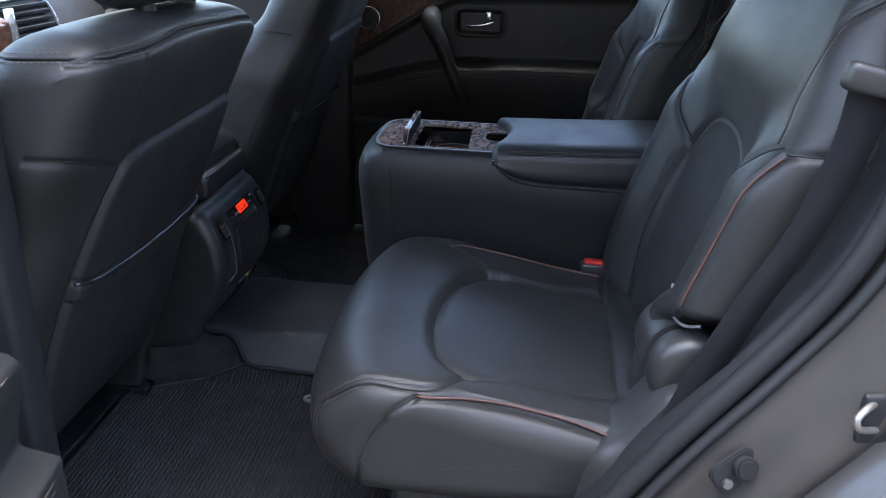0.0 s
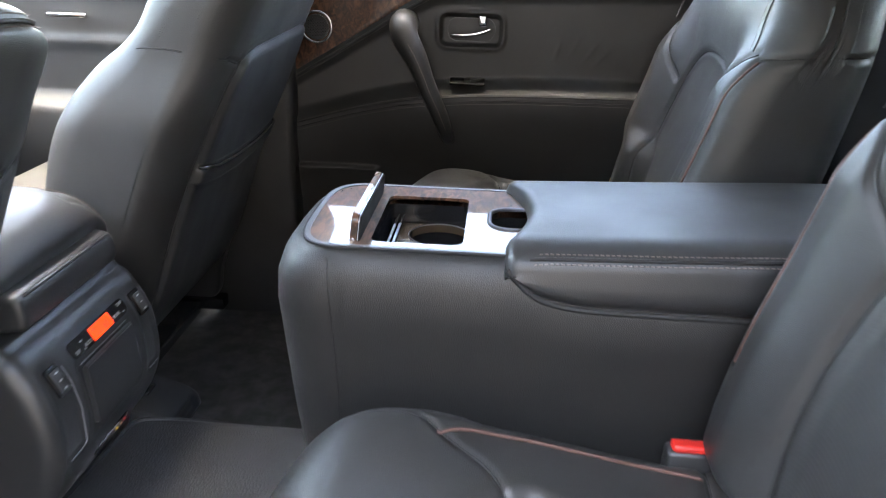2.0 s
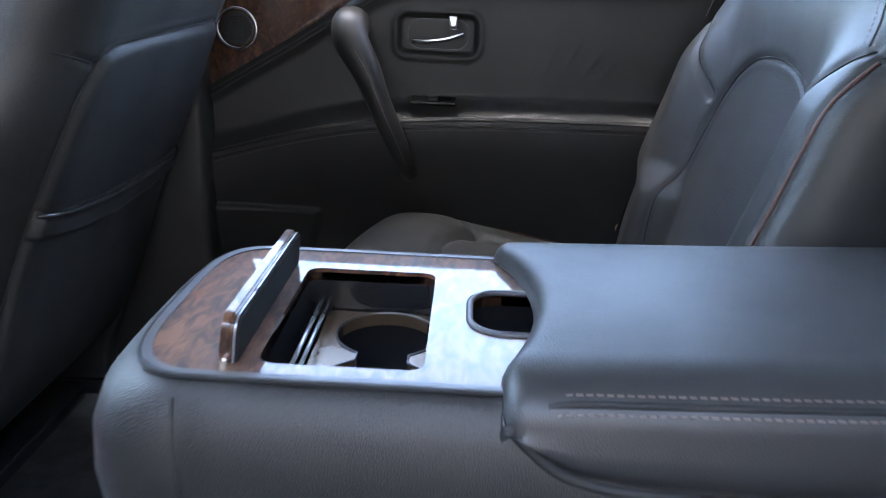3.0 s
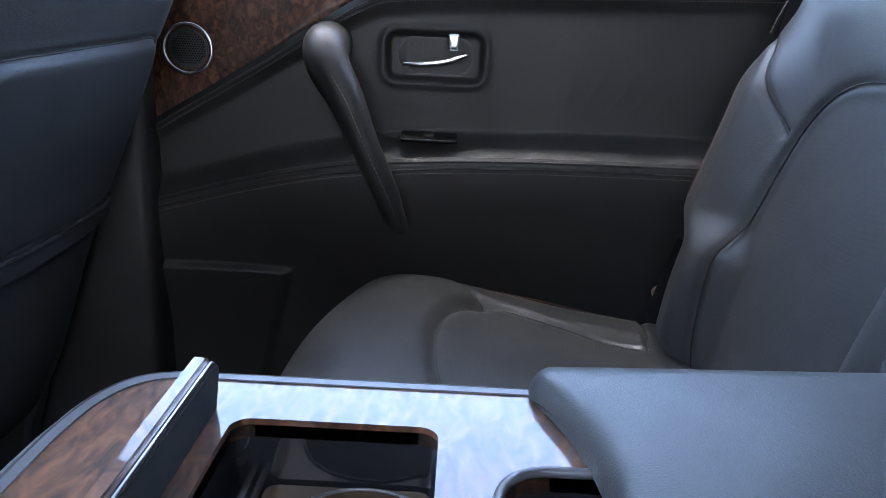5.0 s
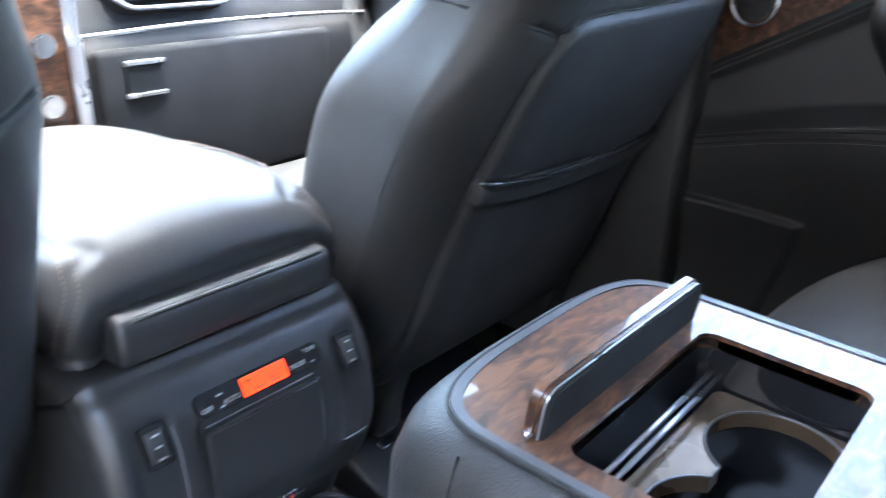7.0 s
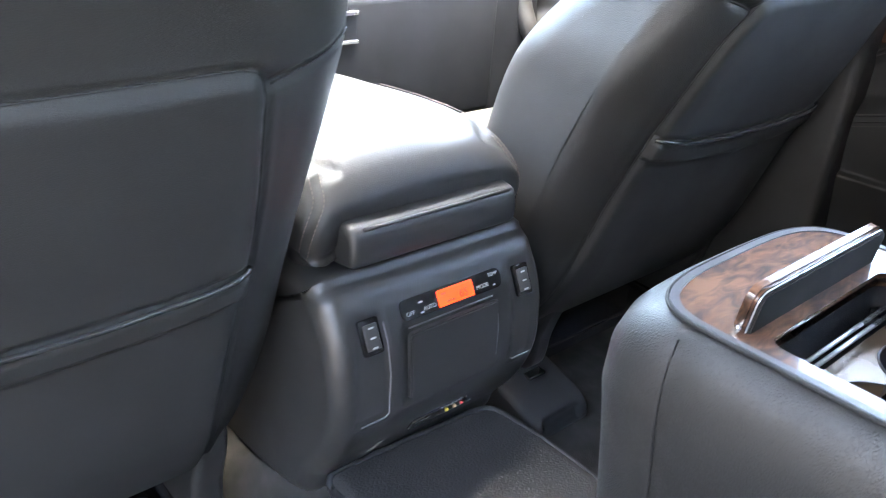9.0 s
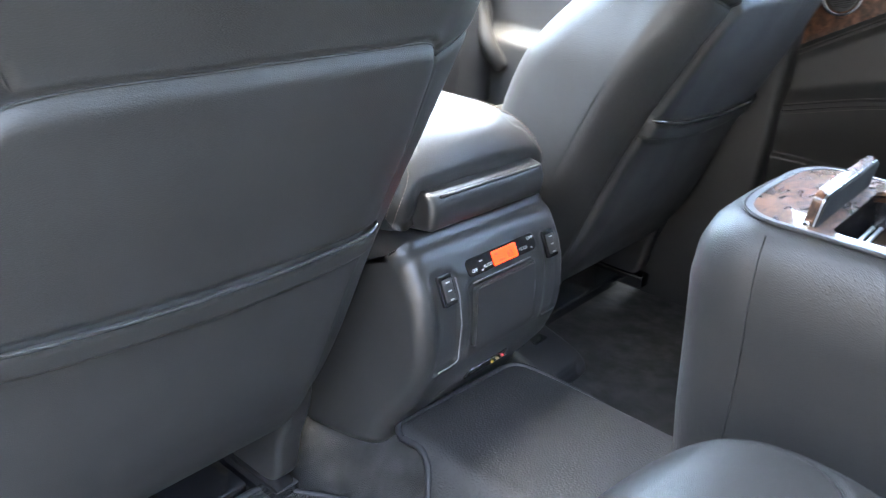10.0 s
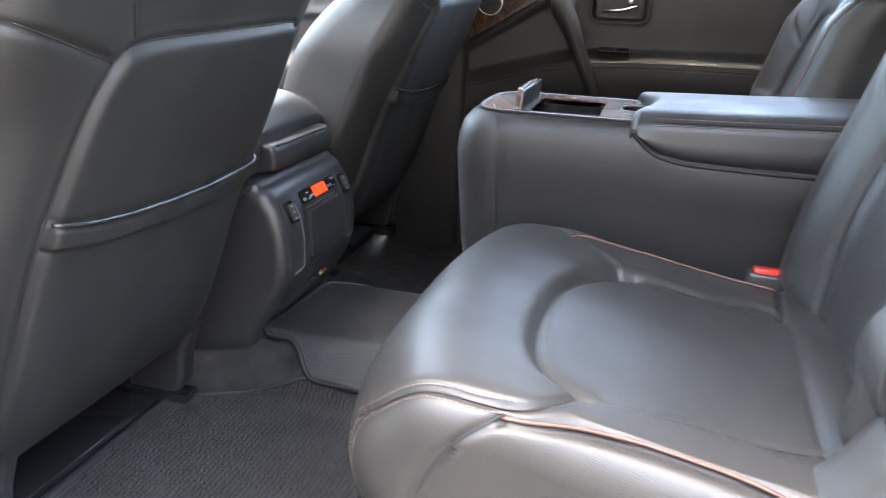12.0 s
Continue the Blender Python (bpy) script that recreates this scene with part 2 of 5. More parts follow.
def smooth_path(pts, n, closed=False):
    """Catmull-Rom through pts, resampled to n points of even spacing."""
    p = np.array(pts, float)
    k = len(p)
    out = []
    for i in range(k if closed else k - 1):
        if closed:
            a, b, c, d = (p[(i + j) % k] for j in (-1, 0, 1, 2))
        else:
            b, c = p[i], p[i + 1]
            a = p[i - 1] if i else 2 * b - c
            d = p[i + 2] if i + 2 < k else 2 * c - b
        t = np.linspace(0, 1, 16, endpoint=False)[:, None]
        out.append(0.5 * (2 * b + (c - a) * t + (2 * a - 5 * b + 4 * c - d) * t ** 2 + (3 * b - a - 3 * c + d) * t ** 3))
    q = np.concatenate(out + [p[:1] if closed else p[-1:]])
    s = np.concatenate([[0], np.cumsum(np.linalg.norm(np.diff(q, axis=0), axis=1))])
    w = np.linspace(0, s[-1], n, endpoint=not closed)
    return np.stack([np.interp(w, s, q[:, j]) for j in range(p.shape[1])], axis=1)


def tube(name, path, r, mat, parent=None, label="", n=8, flat=1.0, closed=False, radii=None):
    """A round (or flattened) bead along a path of 3D points."""
    path = np.array(path, float)
    k = len(path)
    if closed:
        tan = np.roll(path, -1, 0) - np.roll(path, 1, 0)
    else:
        tan = np.gradient(path, axis=0)
    tan /= np.linalg.norm(tan, axis=1)[:, None] + 1e-12
    up = np.array([0.0, 0, 1]) if abs(tan[0][2]) < 0.9 else np.array([1.0, 0, 0])
    verts = []
    for i in range(k):
        side = np.cross(tan[i], up)
        side /= np.linalg.norm(side) + 1e-12
        up = np.cross(side, tan[i])
        rr = r if radii is None else radii[i]
        for j in range(n):
            a = 2 * math.pi * j / n
            verts.append(path[i] + side * math.cos(a) * rr + up * math.sin(a) * rr * flat)
    faces = []
    for i in range(k if closed else k - 1):
        for j in range(n):
            a, b = i * n + j, i * n + (j + 1) % n
            c, d = ((i + 1) % k) * n + (j + 1) % n, ((i + 1) % k) * n + j
            faces.append((a, b, c, d))
    if not closed:
        faces.append(tuple(range(n))[::-1])
        faces.append(tuple(range((k - 1) * n, k * n)))
    return link_mesh(name, verts, faces, mat, parent, label)


AXIS = {"x": 0, "y": 1, "z": 2}


def seg_distance(q, line):
    """Distance of 2D points q to a polyline."""
    best = np.full(len(q), 1e9)
    for a, b in zip(line[:-1], line[1:]):
        ab = b - a
        t = np.clip(((q - a) @ ab) / (ab @ ab + 1e-12), 0, 1)
        best = np.minimum(best, np.linalg.norm(q - a - t[:, None] * ab, axis=1))
    return best


def inside(q, poly):
    hit = np.zeros(len(q), bool)
    for a, b in zip(poly, np.roll(poly, -1, 0)):
        cond = (a[1] > q[:, 1]) != (b[1] > q[:, 1])
        xs = a[0] + (q[:, 1] - a[1]) * (b[0] - a[0]) / (b[1] - a[1] + 1e-12)
        hit ^= cond & (q[:, 0] < xs)
    return hit


class Pad:
    """An upholstered form: a side profile in x and z carried across y, with rolled ends; seams press in, panels split it."""

    def __init__(self, profile, y0, y1, roll, step=0.005, warp=None, n=None, even=0):
        prof = np.array(profile, float)
        length = np.linalg.norm(np.diff(np.vstack([prof, prof[:1]]), axis=0), axis=1).sum()
        n = n or int(length / step)
        p = smooth_path(prof, n, closed=True)
        t = np.roll(p, -1, 0) - np.roll(p, 1, 0)
        t /= np.linalg.norm(t, axis=1)[:, None]
        area = 0.5 * np.sum(p[:, 0] * np.roll(p[:, 1], -1) - np.roll(p[:, 0], -1) * p[:, 1])
        nrm = np.stack([t[:, 1], -t[:, 0]], 1) * (1 if area > 0 else -1)
        c = p.mean(0)
        rings = []
        inner = p - nrm * roll
        for _ in range(even):
            inner = (np.roll(inner, 1, 0) + 2 * inner + np.roll(inner, -1, 0)) / 4
        fan = np.linspace(0.002, 1, max(6, int(0.12 / step)), endpoint=False)
        self.core = 2
        if even:
            wave = np.fft.fft(inner[:, 0] + 1j * inner[:, 1])
            mode = np.fft.fftfreq(n, 1 / n)
        for k in fan:
            if even:
                q = np.fft.ifft(wave * np.exp(-8 * (1 - k) ** 3 * mode ** 2))
                rings.append((y0, np.stack([q.real, q.imag], 1)))
            else:
                rings.append((y0, c + (inner - c) * k))
        for a in np.linspace(0, math.pi / 2, max(6, int(roll * 1.6 / step))):
            rings.append((y0 + roll * (1 - math.cos(a)), p + (inner - p) * (1 - math.sin(a))))
        m = max(3, int((y1 - y0 - 2 * roll) / step))
        mid = [(y, p) for y in np.linspace(y0 + roll, y1 - roll, m)[1:-1]]
        back = [(y0 + y1 - y, q) for y, q in reversed(rings)]
        rings = rings + mid + back
        s = len(rings)
        g = np.zeros((s, n, 3))
        for i, (y, q) in enumerate(rings):
            g[i, :, 0], g[i, :, 1], g[i, :, 2] = q[:, 0], y, q[:, 1]
        if warp:
            g = warp(g)
        du = np.roll(g, -1, 1) - np.roll(g, 1, 1)
        dv = np.gradient(g, axis=0)
        nn = np.cross(du, dv)
        nn /= np.linalg.norm(nn, axis=2)[:, :, None] + 1e-12
        mid_i = s // 2
        if np.sum(nn[mid_i] * (g[mid_i] - g[mid_i].mean(0))) < 0:
            nn = -nn
        self.flip = area > 0
        self.g, self.nn, self.s, self.n = g, nn, s, n
        self.v, self.nrm = g.reshape(-1, 3).copy(), nn.reshape(-1, 3)
        self.v0 = self.v.copy()
        self.panels = []

    def view(self, side, limit=0.15):
        ax, sign = AXIS[side[1]], 1 if side[0] == "+" else -1
        keep = [i for i in range(3) if i != ax]
        ok = self.nrm[:, ax] * sign > limit
        if ax == 1:
            y = self.v0[:, 1]
            ok &= sign * (y - (y.min() + y.max()) / 2) > 0.32 * (y.max() - y.min())
        return self.v0[:, keep], ok, keep

    def seam(self, side, pts, depth=0.006, width=0.005, n=60, limit=0.15):
        q, ok, _ = self.view(side, limit)
        d = seg_distance(q, smooth_path(pts, n) if len(pts) > 2 else np.array(pts, float))
        self.v -= self.nrm * (depth * np.exp(-(d / width) ** 2) * ok)[:, None]

    def press(self, side, poly, depth, soft, limit=0.15, smooth=True):
        q, ok, _ = self.view(side, limit)
        poly = smooth_path(poly, 80, closed=True) if smooth else np.array(poly, float)
        d = seg_distance(q, np.vstack([poly, poly[:1]])) * np.where(inside(q, poly), 1, -1)
        t = np.clip(d / soft * 0.5 + 0.5, 0, 1)
        self.v -= self.nrm * (depth * (t * t * (3 - 2 * t)) * ok)[:, None]

    def cord(self, side, pts, parent, mat=None, r=0.0011, lift=0.0005, limit=0.15):
        """The dark line where two panels are sewn together."""
        p, _ = self.on(side, pts, 0.005, lift, limit)
        tube("seam", p, r, mat or SEAM, parent, n=5)

    def bulge(self, side, at, radius, amount, limit=0.0):
        q, ok, _ = self.view(side, limit)
        d = np.sqrt((((q - np.array(at)) / np.array(radius)) ** 2).sum(1))
        self.v += self.nrm * (amount * np.exp(-d * d) * ok)[:, None]

    def panel(self, name, side, poly, mat, label="", smooth=True, limit=0.15):
        self.panels.append((name, side, smooth_path(poly, 80, closed=True) if smooth else np.array(poly, float), mat, label, limit))

    def build(self, parent, name, mat, label=""):
        s, n = self.s, self.n
        i, j = np.meshgrid(np.arange(s - 1), np.arange(n), indexing="ij")
        a, b = (i * n + j).ravel(), (i * n + (j + 1) % n).ravel()
        c, d = ((i + 1) * n + (j + 1) % n).ravel(), ((i + 1) * n + j).ravel()
        quads = np.stack([a, d, c, b] if self.flip else [a, b, c, d], 1)
        owner = np.full(len(quads), -1)
        for k, (_, side, poly, _, _, limit) in enumerate(self.panels):
            q, ok, keep = self.view(side, limit)
            cen = self.v0[quads].mean(1)[:, keep]
            m = inside(cen, poly) & ok[quads].all(1) & (owner < 0)
            owner[m] = k
        full = self.v.reshape(s, n, 3)
        fn = np.cross(np.roll(full, -1, 1) - np.roll(full, 1, 1), np.gradient(full, axis=0)).reshape(-1, 3)
        fn *= np.sign((fn * self.nrm).sum(1))[:, None]
        fn /= np.linalg.norm(fn, axis=1)[:, None] + 1e-12
        fn[:self.core * n], fn[-self.core * n:] = (0, -1, 0), (0, 1, 0)
        obs = []
        for k in range(-1, len(self.panels)):
            f = quads[owner == k]
            if not len(f):
                continue
            ids, inv = np.unique(f, return_inverse=True)
            pn, pm, pl = (name, mat, label) if k < 0 else (self.panels[k][0], self.panels[k][3], self.panels[k][4])
            me = bpy.data.meshes.new(pn)
            faces = inv.reshape(-1, 4).tolist()
            if k < 0:
                where = {int(w): i for i, w in enumerate(ids)}
                for start in (0, (s - 1) * n):
                    loop = [where[start + i] for i in range(n) if start + i in where]
                    if len(loop) == n:
                        faces.append(loop if (start == 0) != self.flip else loop[::-1])
            me.from_pydata(self.v[ids].tolist(), [], faces)
            me.materials.append(pm)
            me.polygons.foreach_set("use_smooth", [True] * len(me.polygons))
            me.update()
            me.normals_split_custom_set_from_vertices(fn[ids].tolist())
            ob = new(pn, me)
            ob.parent = parent
            if pl:
                ob["label"] = pl
            obs.append(ob)
        return obs

    def on(self, side, pts, step=0.004, lift=0.0, limit=0.15):
        """Points and normals of the surface along a line drawn on one side of it."""
        q, ok, keep = self.view(side, limit)
        p = np.array(pts, float)
        length = np.linalg.norm(np.diff(p, axis=0), axis=1).sum()
        line = smooth_path(p, max(4, int(length * 1.1 / step)))
        ids = np.where(ok)[0]
        qq = q[ids]
        out, nrm = [], []
        for w in line:
            dd = ((qq - w) ** 2).sum(1)
            near = np.argpartition(dd, 4)[:4]
            wt = 1 / (dd[near] + 1e-7)
            wt /= wt.sum()
            pt = (self.v[ids[near]] * wt[:, None]).sum(0)
            pt[keep[0]], pt[keep[1]] = w
            nv = (self.nrm[ids[near]] * wt[:, None]).sum(0)
            out.append(pt), nrm.append(nv / np.linalg.norm(nv))
        out, nrm = np.array(out), np.array(nrm)
        if len(out) > 6:
            ker = np.array([1, 2, 3, 2, 1]) / 9
            for j in (0, 1, 2) * 3:
                out[2:-2, j] = np.convolve(out[:, j], ker, "valid")
        return out + nrm * lift, nrm


def stitches(name, path, nrm, mat, parent, shift=0.0, length=0.0040, gap=0.0020, r=0.0006, label="", rise=0.0018):
    """A row of single stitches beside a seam."""
    path = np.array(path) + np.array(nrm) * rise
    tan = np.gradient(path, axis=0)
    tan /= np.linalg.norm(tan, axis=1)[:, None]
    side = np.cross(tan, nrm)
    path = path + side * shift
    s = np.concatenate([[0], np.cumsum(np.linalg.norm(np.diff(path, axis=0), axis=1))])
    verts, faces = [], []
    for a in np.arange(0, s[-1] - length, length + gap):
        e = []
        for w in (a, a + length * 0.3, a + length * 0.7, a + length):
            i = min(np.searchsorted(s, w), len(path) - 1)
            e.append((np.array([np.interp(w, s, path[:, j]) for j in range(3)]), side[i], nrm[i]))
        base = len(verts)
        for k, (p, sd, nv) in enumerate(e):
            h = r * (0.2 if k in (0, 3) else 1.0)
            verts += [p - sd * r, p + nv * h * 1.2, p + sd * r, p - nv * r]
        for k in range(3):
            for j in range(4):
                faces.append((base + k * 4 + j, base + k * 4 + (j + 1) % 4, base + k * 4 + 4 + (j + 1) % 4, base + k * 4 + 4 + j))
    return link_mesh(name, verts, faces, mat, parent, label)


def relief(name, x0, x1, z0, z1, f, back, mat, parent=None, label="", step=0.006, keep=None):
    """A panel that stands upright along x: its face is y = f(x, z), its back is flat at y = back. keep(x, z) cuts openings."""
    xs, zs = np.linspace(x0, x1, int((x1 - x0) / step) + 2), np.linspace(z0, z1, int((z1 - z0) / step) + 2)
    X, Z = np.meshgrid(xs, zs, indexing="ij")
    Y = f(X, Z)
    nx, nz = X.shape
    front = np.stack([X, Y, Z], 2).reshape(-1, 3)
    rear = np.stack([X, np.full_like(X, back), Z], 2).reshape(-1, 3)
    i, j = np.meshgrid(np.arange(nx - 1), np.arange(nz - 1), indexing="ij")
    a, b, c, d = (i * nz + j), ((i + 1) * nz + j), ((i + 1) * nz + j + 1), (i * nz + j + 1)
    quads = np.stack([a, b, c, d], 2).reshape(-1, 4)
    if keep is not None:
        cen = front[quads].mean(1)
        quads = quads[keep(cen[:, 0], cen[:, 2])]
    off = nx * nz
    edges = {}
    for q in quads:
        for u, v in zip(q, np.roll(q, -1)):
            if (v, u) in edges:
                del edges[(v, u)]
            else:
                edges[(u, v)] = 1
    faces = [tuple(q) for q in quads] + [tuple(off + k for k in q[::-1]) for q in quads] + [(v, u, u + off, v + off) for u, v in edges]
    verts = np.vstack([front, rear])
    used, inv = np.unique(np.concatenate([np.array(q) for q in faces]), return_inverse=True)
    flat = inv.reshape(-1, 4)
    ob = link_mesh(name, verts[used], flat, mat, parent, label)
    ob.data.set_sharp_from_angle(angle=radians(50))
    return ob


def step_up(t):
    t = np.clip(t, 0, 1)
    return t * t * (3 - 2 * t)


def lettering(text, size, m, mat, parent, name="lettering", label=""):
    cu = bpy.data.curves.new(name, "FONT")
    cu.body, cu.size, cu.extrude, cu.align_x, cu.align_y = text, size, 0.0002, "CENTER", "CENTER"
    tmp = bpy.data.objects.new(name, cu)
    scene.collection.objects.link(tmp)
    bpy.context.view_layer.update()
    me = bpy.data.meshes.new_from_object(tmp.evaluated_get(bpy.context.evaluated_depsgraph_get()))
    bpy.data.objects.remove(tmp)
    me.name = name
    me.materials.clear()
    me.materials.append(mat)
    me.transform(m)
    ob = new(name, me)
    ob.parent = parent
    if label:
        ob["label"] = label
    return ob


def rounded_rect(cx, cy, w, h, r, n=6):
    pts = []
    for k, (sx, sy) in enumerate(((1, 1), (-1, 1), (-1, -1), (1, -1))):
        for a in np.linspace(0, math.pi / 2, n):
            t = a + k * math.pi / 2
            pts.append((cx + sx * (w / 2 - r) + r * math.cos(t), cy + sy * (h / 2 - r) + r * math.sin(t)))
    return pts


def plate_bm(outline, thick, bevel=0.0):
    """A flat plate from an outline in x and y, from z = 0 down to -thick."""
    bm = bmesh.new()
    top = [bm.verts.new((x, y, 0)) for x, y in outline]
    f = bm.faces.new(top)
    ret = bmesh.ops.extrude_face_region(bm, geom=[f])
    for v in ret["geom"]:
        if isinstance(v, bmesh.types.BMVert):
            v.co.z -= thick
    bmesh.ops.recalc_face_normals(bm, faces=bm.faces)
    if bevel:
        es = [e for e in bm.edges if abs(e.verts[0].co.z) < 1e-6 and abs(e.verts[1].co.z) < 1e-6]
        bmesh.ops.bevel(bm, geom=es, offset=bevel, segments=2, affect="EDGES")
    return bm


def ring_bm(outer, inner, thick):
    """A flat frame between two outlines with equal point counts, in x and y, z = 0 down to -thick."""
    bm = bmesh.new()
    n = len(outer)
    lo, li = [[bm.verts.new((x, y, z)) for x, y in o] for o, z in ((outer, 0), (inner, 0))]
    bo, bi = [[bm.verts.new((x, y, -thick)) for x, y in o] for o in (outer, inner)]
    for i in range(n):
        j = (i + 1) % n
        bm.faces.new((lo[i], lo[j], li[j], li[i]))
        bm.faces.new((bo[j], bo[i], bi[i], bi[j]))
        bm.faces.new((lo[j], lo[i], bo[i], bo[j]))
        bm.faces.new((li[i], li[j], bi[j], bi[i]))
    return bm


# ---- shell of the car ----
def floor_height(x, y):
    hump = step_up((0.235 - np.abs(y - CY)) / 0.10)
    return -0.085 + 0.095 * hump


def sheet(name, x0, x1, y0, y1, height, thick, mat, parent=None, label="", step=0.02, keep=None):
    xs, ys = np.linspace(x0, x1, int((x1 - x0) / step) + 2), np.linspace(y0, y1, int((y1 - y0) / step) + 2)
    X, Y = np.meshgrid(xs, ys, indexing="ij")
    Z = height(X, Y)
    nx, ny = X.shape
    top = np.stack([X, Y, Z], 2).reshape(-1, 3)
    low = top - np.array([0, 0, thick])
    i, j = np.meshgrid(np.arange(nx - 1), np.arange(ny - 1), indexing="ij")
    quads = np.stack([i * ny + j, (i + 1) * ny + j, (i + 1) * ny + j + 1, i * ny + j + 1], 2).reshape(-1, 4)
    if keep is not None:
        cen = top[quads].mean(1)
        quads = quads[keep(cen[:, 0], cen[:, 1])]
    off = nx * ny
    edges = {}
    for q in quads:
        for u, v in zip(q.tolist(), np.roll(q, -1).tolist()):
            if (v, u) in edges:
                del edges[(v, u)]
            else:
                edges[(u, v)] = 1
    faces = [tuple(q) for q in quads] + [tuple(off + k for k in q[::-1]) for q in quads] + [(v, u, u + off, v + off) for u, v in edges]
    used, inv = np.unique(np.array(faces), return_inverse=True)
    return link_mesh(name, np.vstack([top, low])[used], inv.reshape(-1, 4), mat, parent, label)

# the ground outside, the floor, roof and sides
ground = part("ground", box_bm(-150, 150, -150, 150, -0.75, -0.55, 0), ASPHALT)
tagged(ground, "worn grey asphalt ground outside the car", "ground", kind="structure")
# unseen wall, added to block low sky and send warm light through the doorway
light_wall = part("wall_light_block", box_bm(-12, 12, -3.9, -3.6, -0.56, 4.0, 0), BOUNCE_WALL)
tagged(light_wall, "tall plain brown wall added out of view to block and bounce light", "wall", kind="structure")
floor = sheet("floor", -1.95, 1.93, 0.9, 2.70, floor_height, 0.03, CARPET)
tagged(floor, "black carpeted car floor with a raised centre tunnel", "floor", kind="structure")
ceiling = part("ceiling", box_bm(-0.95, 1.95, 0.86, 2.67, 1.24, 1.30, 0.02), HEADLINER)
tagged(ceiling, "pale cloth headliner under the car roof", "ceiling", kind="structure")
rear_wall = part("wall_rear", box_bm(1.9, 1.95, 0.86, 2.67, -0.1, 0.80, 0.01), SOFT_PLASTIC)
rear_glass = part("window_4", box_bm(1.922, 1.928, 0.93, 2.60, 0.80, 1.24, 0), TINT)
tagged(rear_glass, "dark tinted tailgate window", "window", kind="structure")
for y0, y1 in ((0.93, 1.00), (2.53, 2.60)):
    post = part("pillar_trim", box_bm(1.90, 1.95, y0, y1, 0.80, 1.25, 0.01), SOFT_PLASTIC)
    tagged(post, "black pillar trim beside the tailgate window", "pillar", kind="structure")
tagged(rear_wall, "black trimmed tail of the car cabin", "wall", kind="structure")
for nm, x0, x1 in (("pillar_trim", 0.40, 0.80), ("pillar_trim", 1.75, 1.9)):
    pb = part(nm, box_bm(x0, x1, 2.60, 2.67, 0.78, 1.25, 0.015), SOFT_PLASTIC)
    tagged(pb, "black window pillar trim beside the rear door", "pillar", kind="structure")
wall_right = part("wall_right", box_bm(0.655, 1.9, 2.62, 2.67, -0.08, 0.8, 0.01), SOFT_PLASTIC)
tagged(wall_right, "black side trim behind the rear door", "wall", kind="structure")

wall_left = part("wall_left", box_bm(0.80, 1.9, 0.88, 0.93, -0.08, 0.80, 0.01), SOFT_PLASTIC)
tagged(wall_left, "black side trim behind the near rear door", "wall", kind="structure")
lower_pillar = part("pillar_right", box_bm(-0.80, -0.568, 2.585, 2.67, -0.1, 1.25, 0.018), SOFT_PLASTIC)
tagged(lower_pillar, "black trim of the far centre door pillar", "pillar", kind="structure")

# the left side: pillar between the doors, sill, body with the door frame
pillar = part("pillar_left", box_bm(-0.80, -0.628, 0.83, 0.89, -0.1, 1.25, 0.015), DASH)
tagged(pillar, "black lower trim of the centre door pillar", "pillar", kind="structure")
sill = part("sill", box_bm(-0.66, 0.5, 0.76, 0.90, -0.30, -0.075, 0.02), PLASTIC)
tagged(sill, "black plastic door sill", "sill", kind="structure")

SEAL = smooth_path([(0.025, -0.06), (0.085, 0.09), (0.160, 0.22), (0.235, 0.34), (0.319, 0.46), (0.389, 0.57), (0.428, 0.67), (0.448, 0.80), (0.458, 1.0), (0.443, 1.24)], 90)


def seal_offset(x, z):
    sx = np.interp(z, SEAL[:, 1], SEAL[:, 0])
    slope = np.interp(z, SEAL[:, 1], np.gradient(SEAL[:, 0]) / np.gradient(SEAL[:, 1]))
    return (x - sx) / np.sqrt(1 + slope ** 2)


def along_seal(name, d0, d1, f, back, mat, step=0.01):
    """A panel that follows the door opening's edge: d runs outward from it, y = f(d, z)."""
    ds, zs = np.linspace(d0, d1, int((d1 - d0) / step) + 2), np.linspace(-0.08, 1.24, 150)
    D, Z = np.meshgrid(ds, zs, indexing="ij")
    slope = np.interp(Z, SEAL[:, 1], np.gradient(SEAL[:, 0]) / np.gradient(SEAL[:, 1]))
    X = np.interp(Z, SEAL[:, 1], SEAL[:, 0]) + D * np.sqrt(1 + slope ** 2)
    n, m = D.shape
    v = np.vstack([np.stack([X, f(D, Z), Z], 2).reshape(-1, 3), np.stack([X, np.full_like(X, back), Z], 2).reshape(-1, 3)])
    i, j = np.meshgrid(np.arange(n - 1), np.arange(m - 1), indexing="ij")
    q = np.stack([i * m + j, (i + 1) * m + j, (i + 1) * m + j + 1, i * m + j + 1], 2).reshape(-1, 4)
    off = n * m
    rim = [(a, a + 1, a + 1 + off, a + off) for a in range(m - 1)] + [(a + 1, a, a + off, a + 1 + off) for a in range((n - 1) * m, n * m - 1)]
    rim += [((a + 1) * m, a * m, a * m + off, (a + 1) * m + off) for a in range(n - 1)] + [(a * m + m - 1, (a + 1) * m + m - 1, (a + 1) * m + m - 1 + off, a * m + m - 1 + off) for a in range(n - 1)]
    ob = link_mesh(name, v, q.tolist() + (q[:, ::-1] + off).tolist() + rim, mat)
    ob.data.set_sharp_from_angle(angle=radians(50))
    return ob


def jamb_profile(d, z):
    y = 0.875 - 0.03 * step_up(d / 0.02) - 0.055 * step_up((d - 0.01) / 0.10) - 0.05 * step_up((d - 0.125) / 0.035)
    return y + 0.006 * np.exp(-((d - 0.118) / 0.006) ** 2)


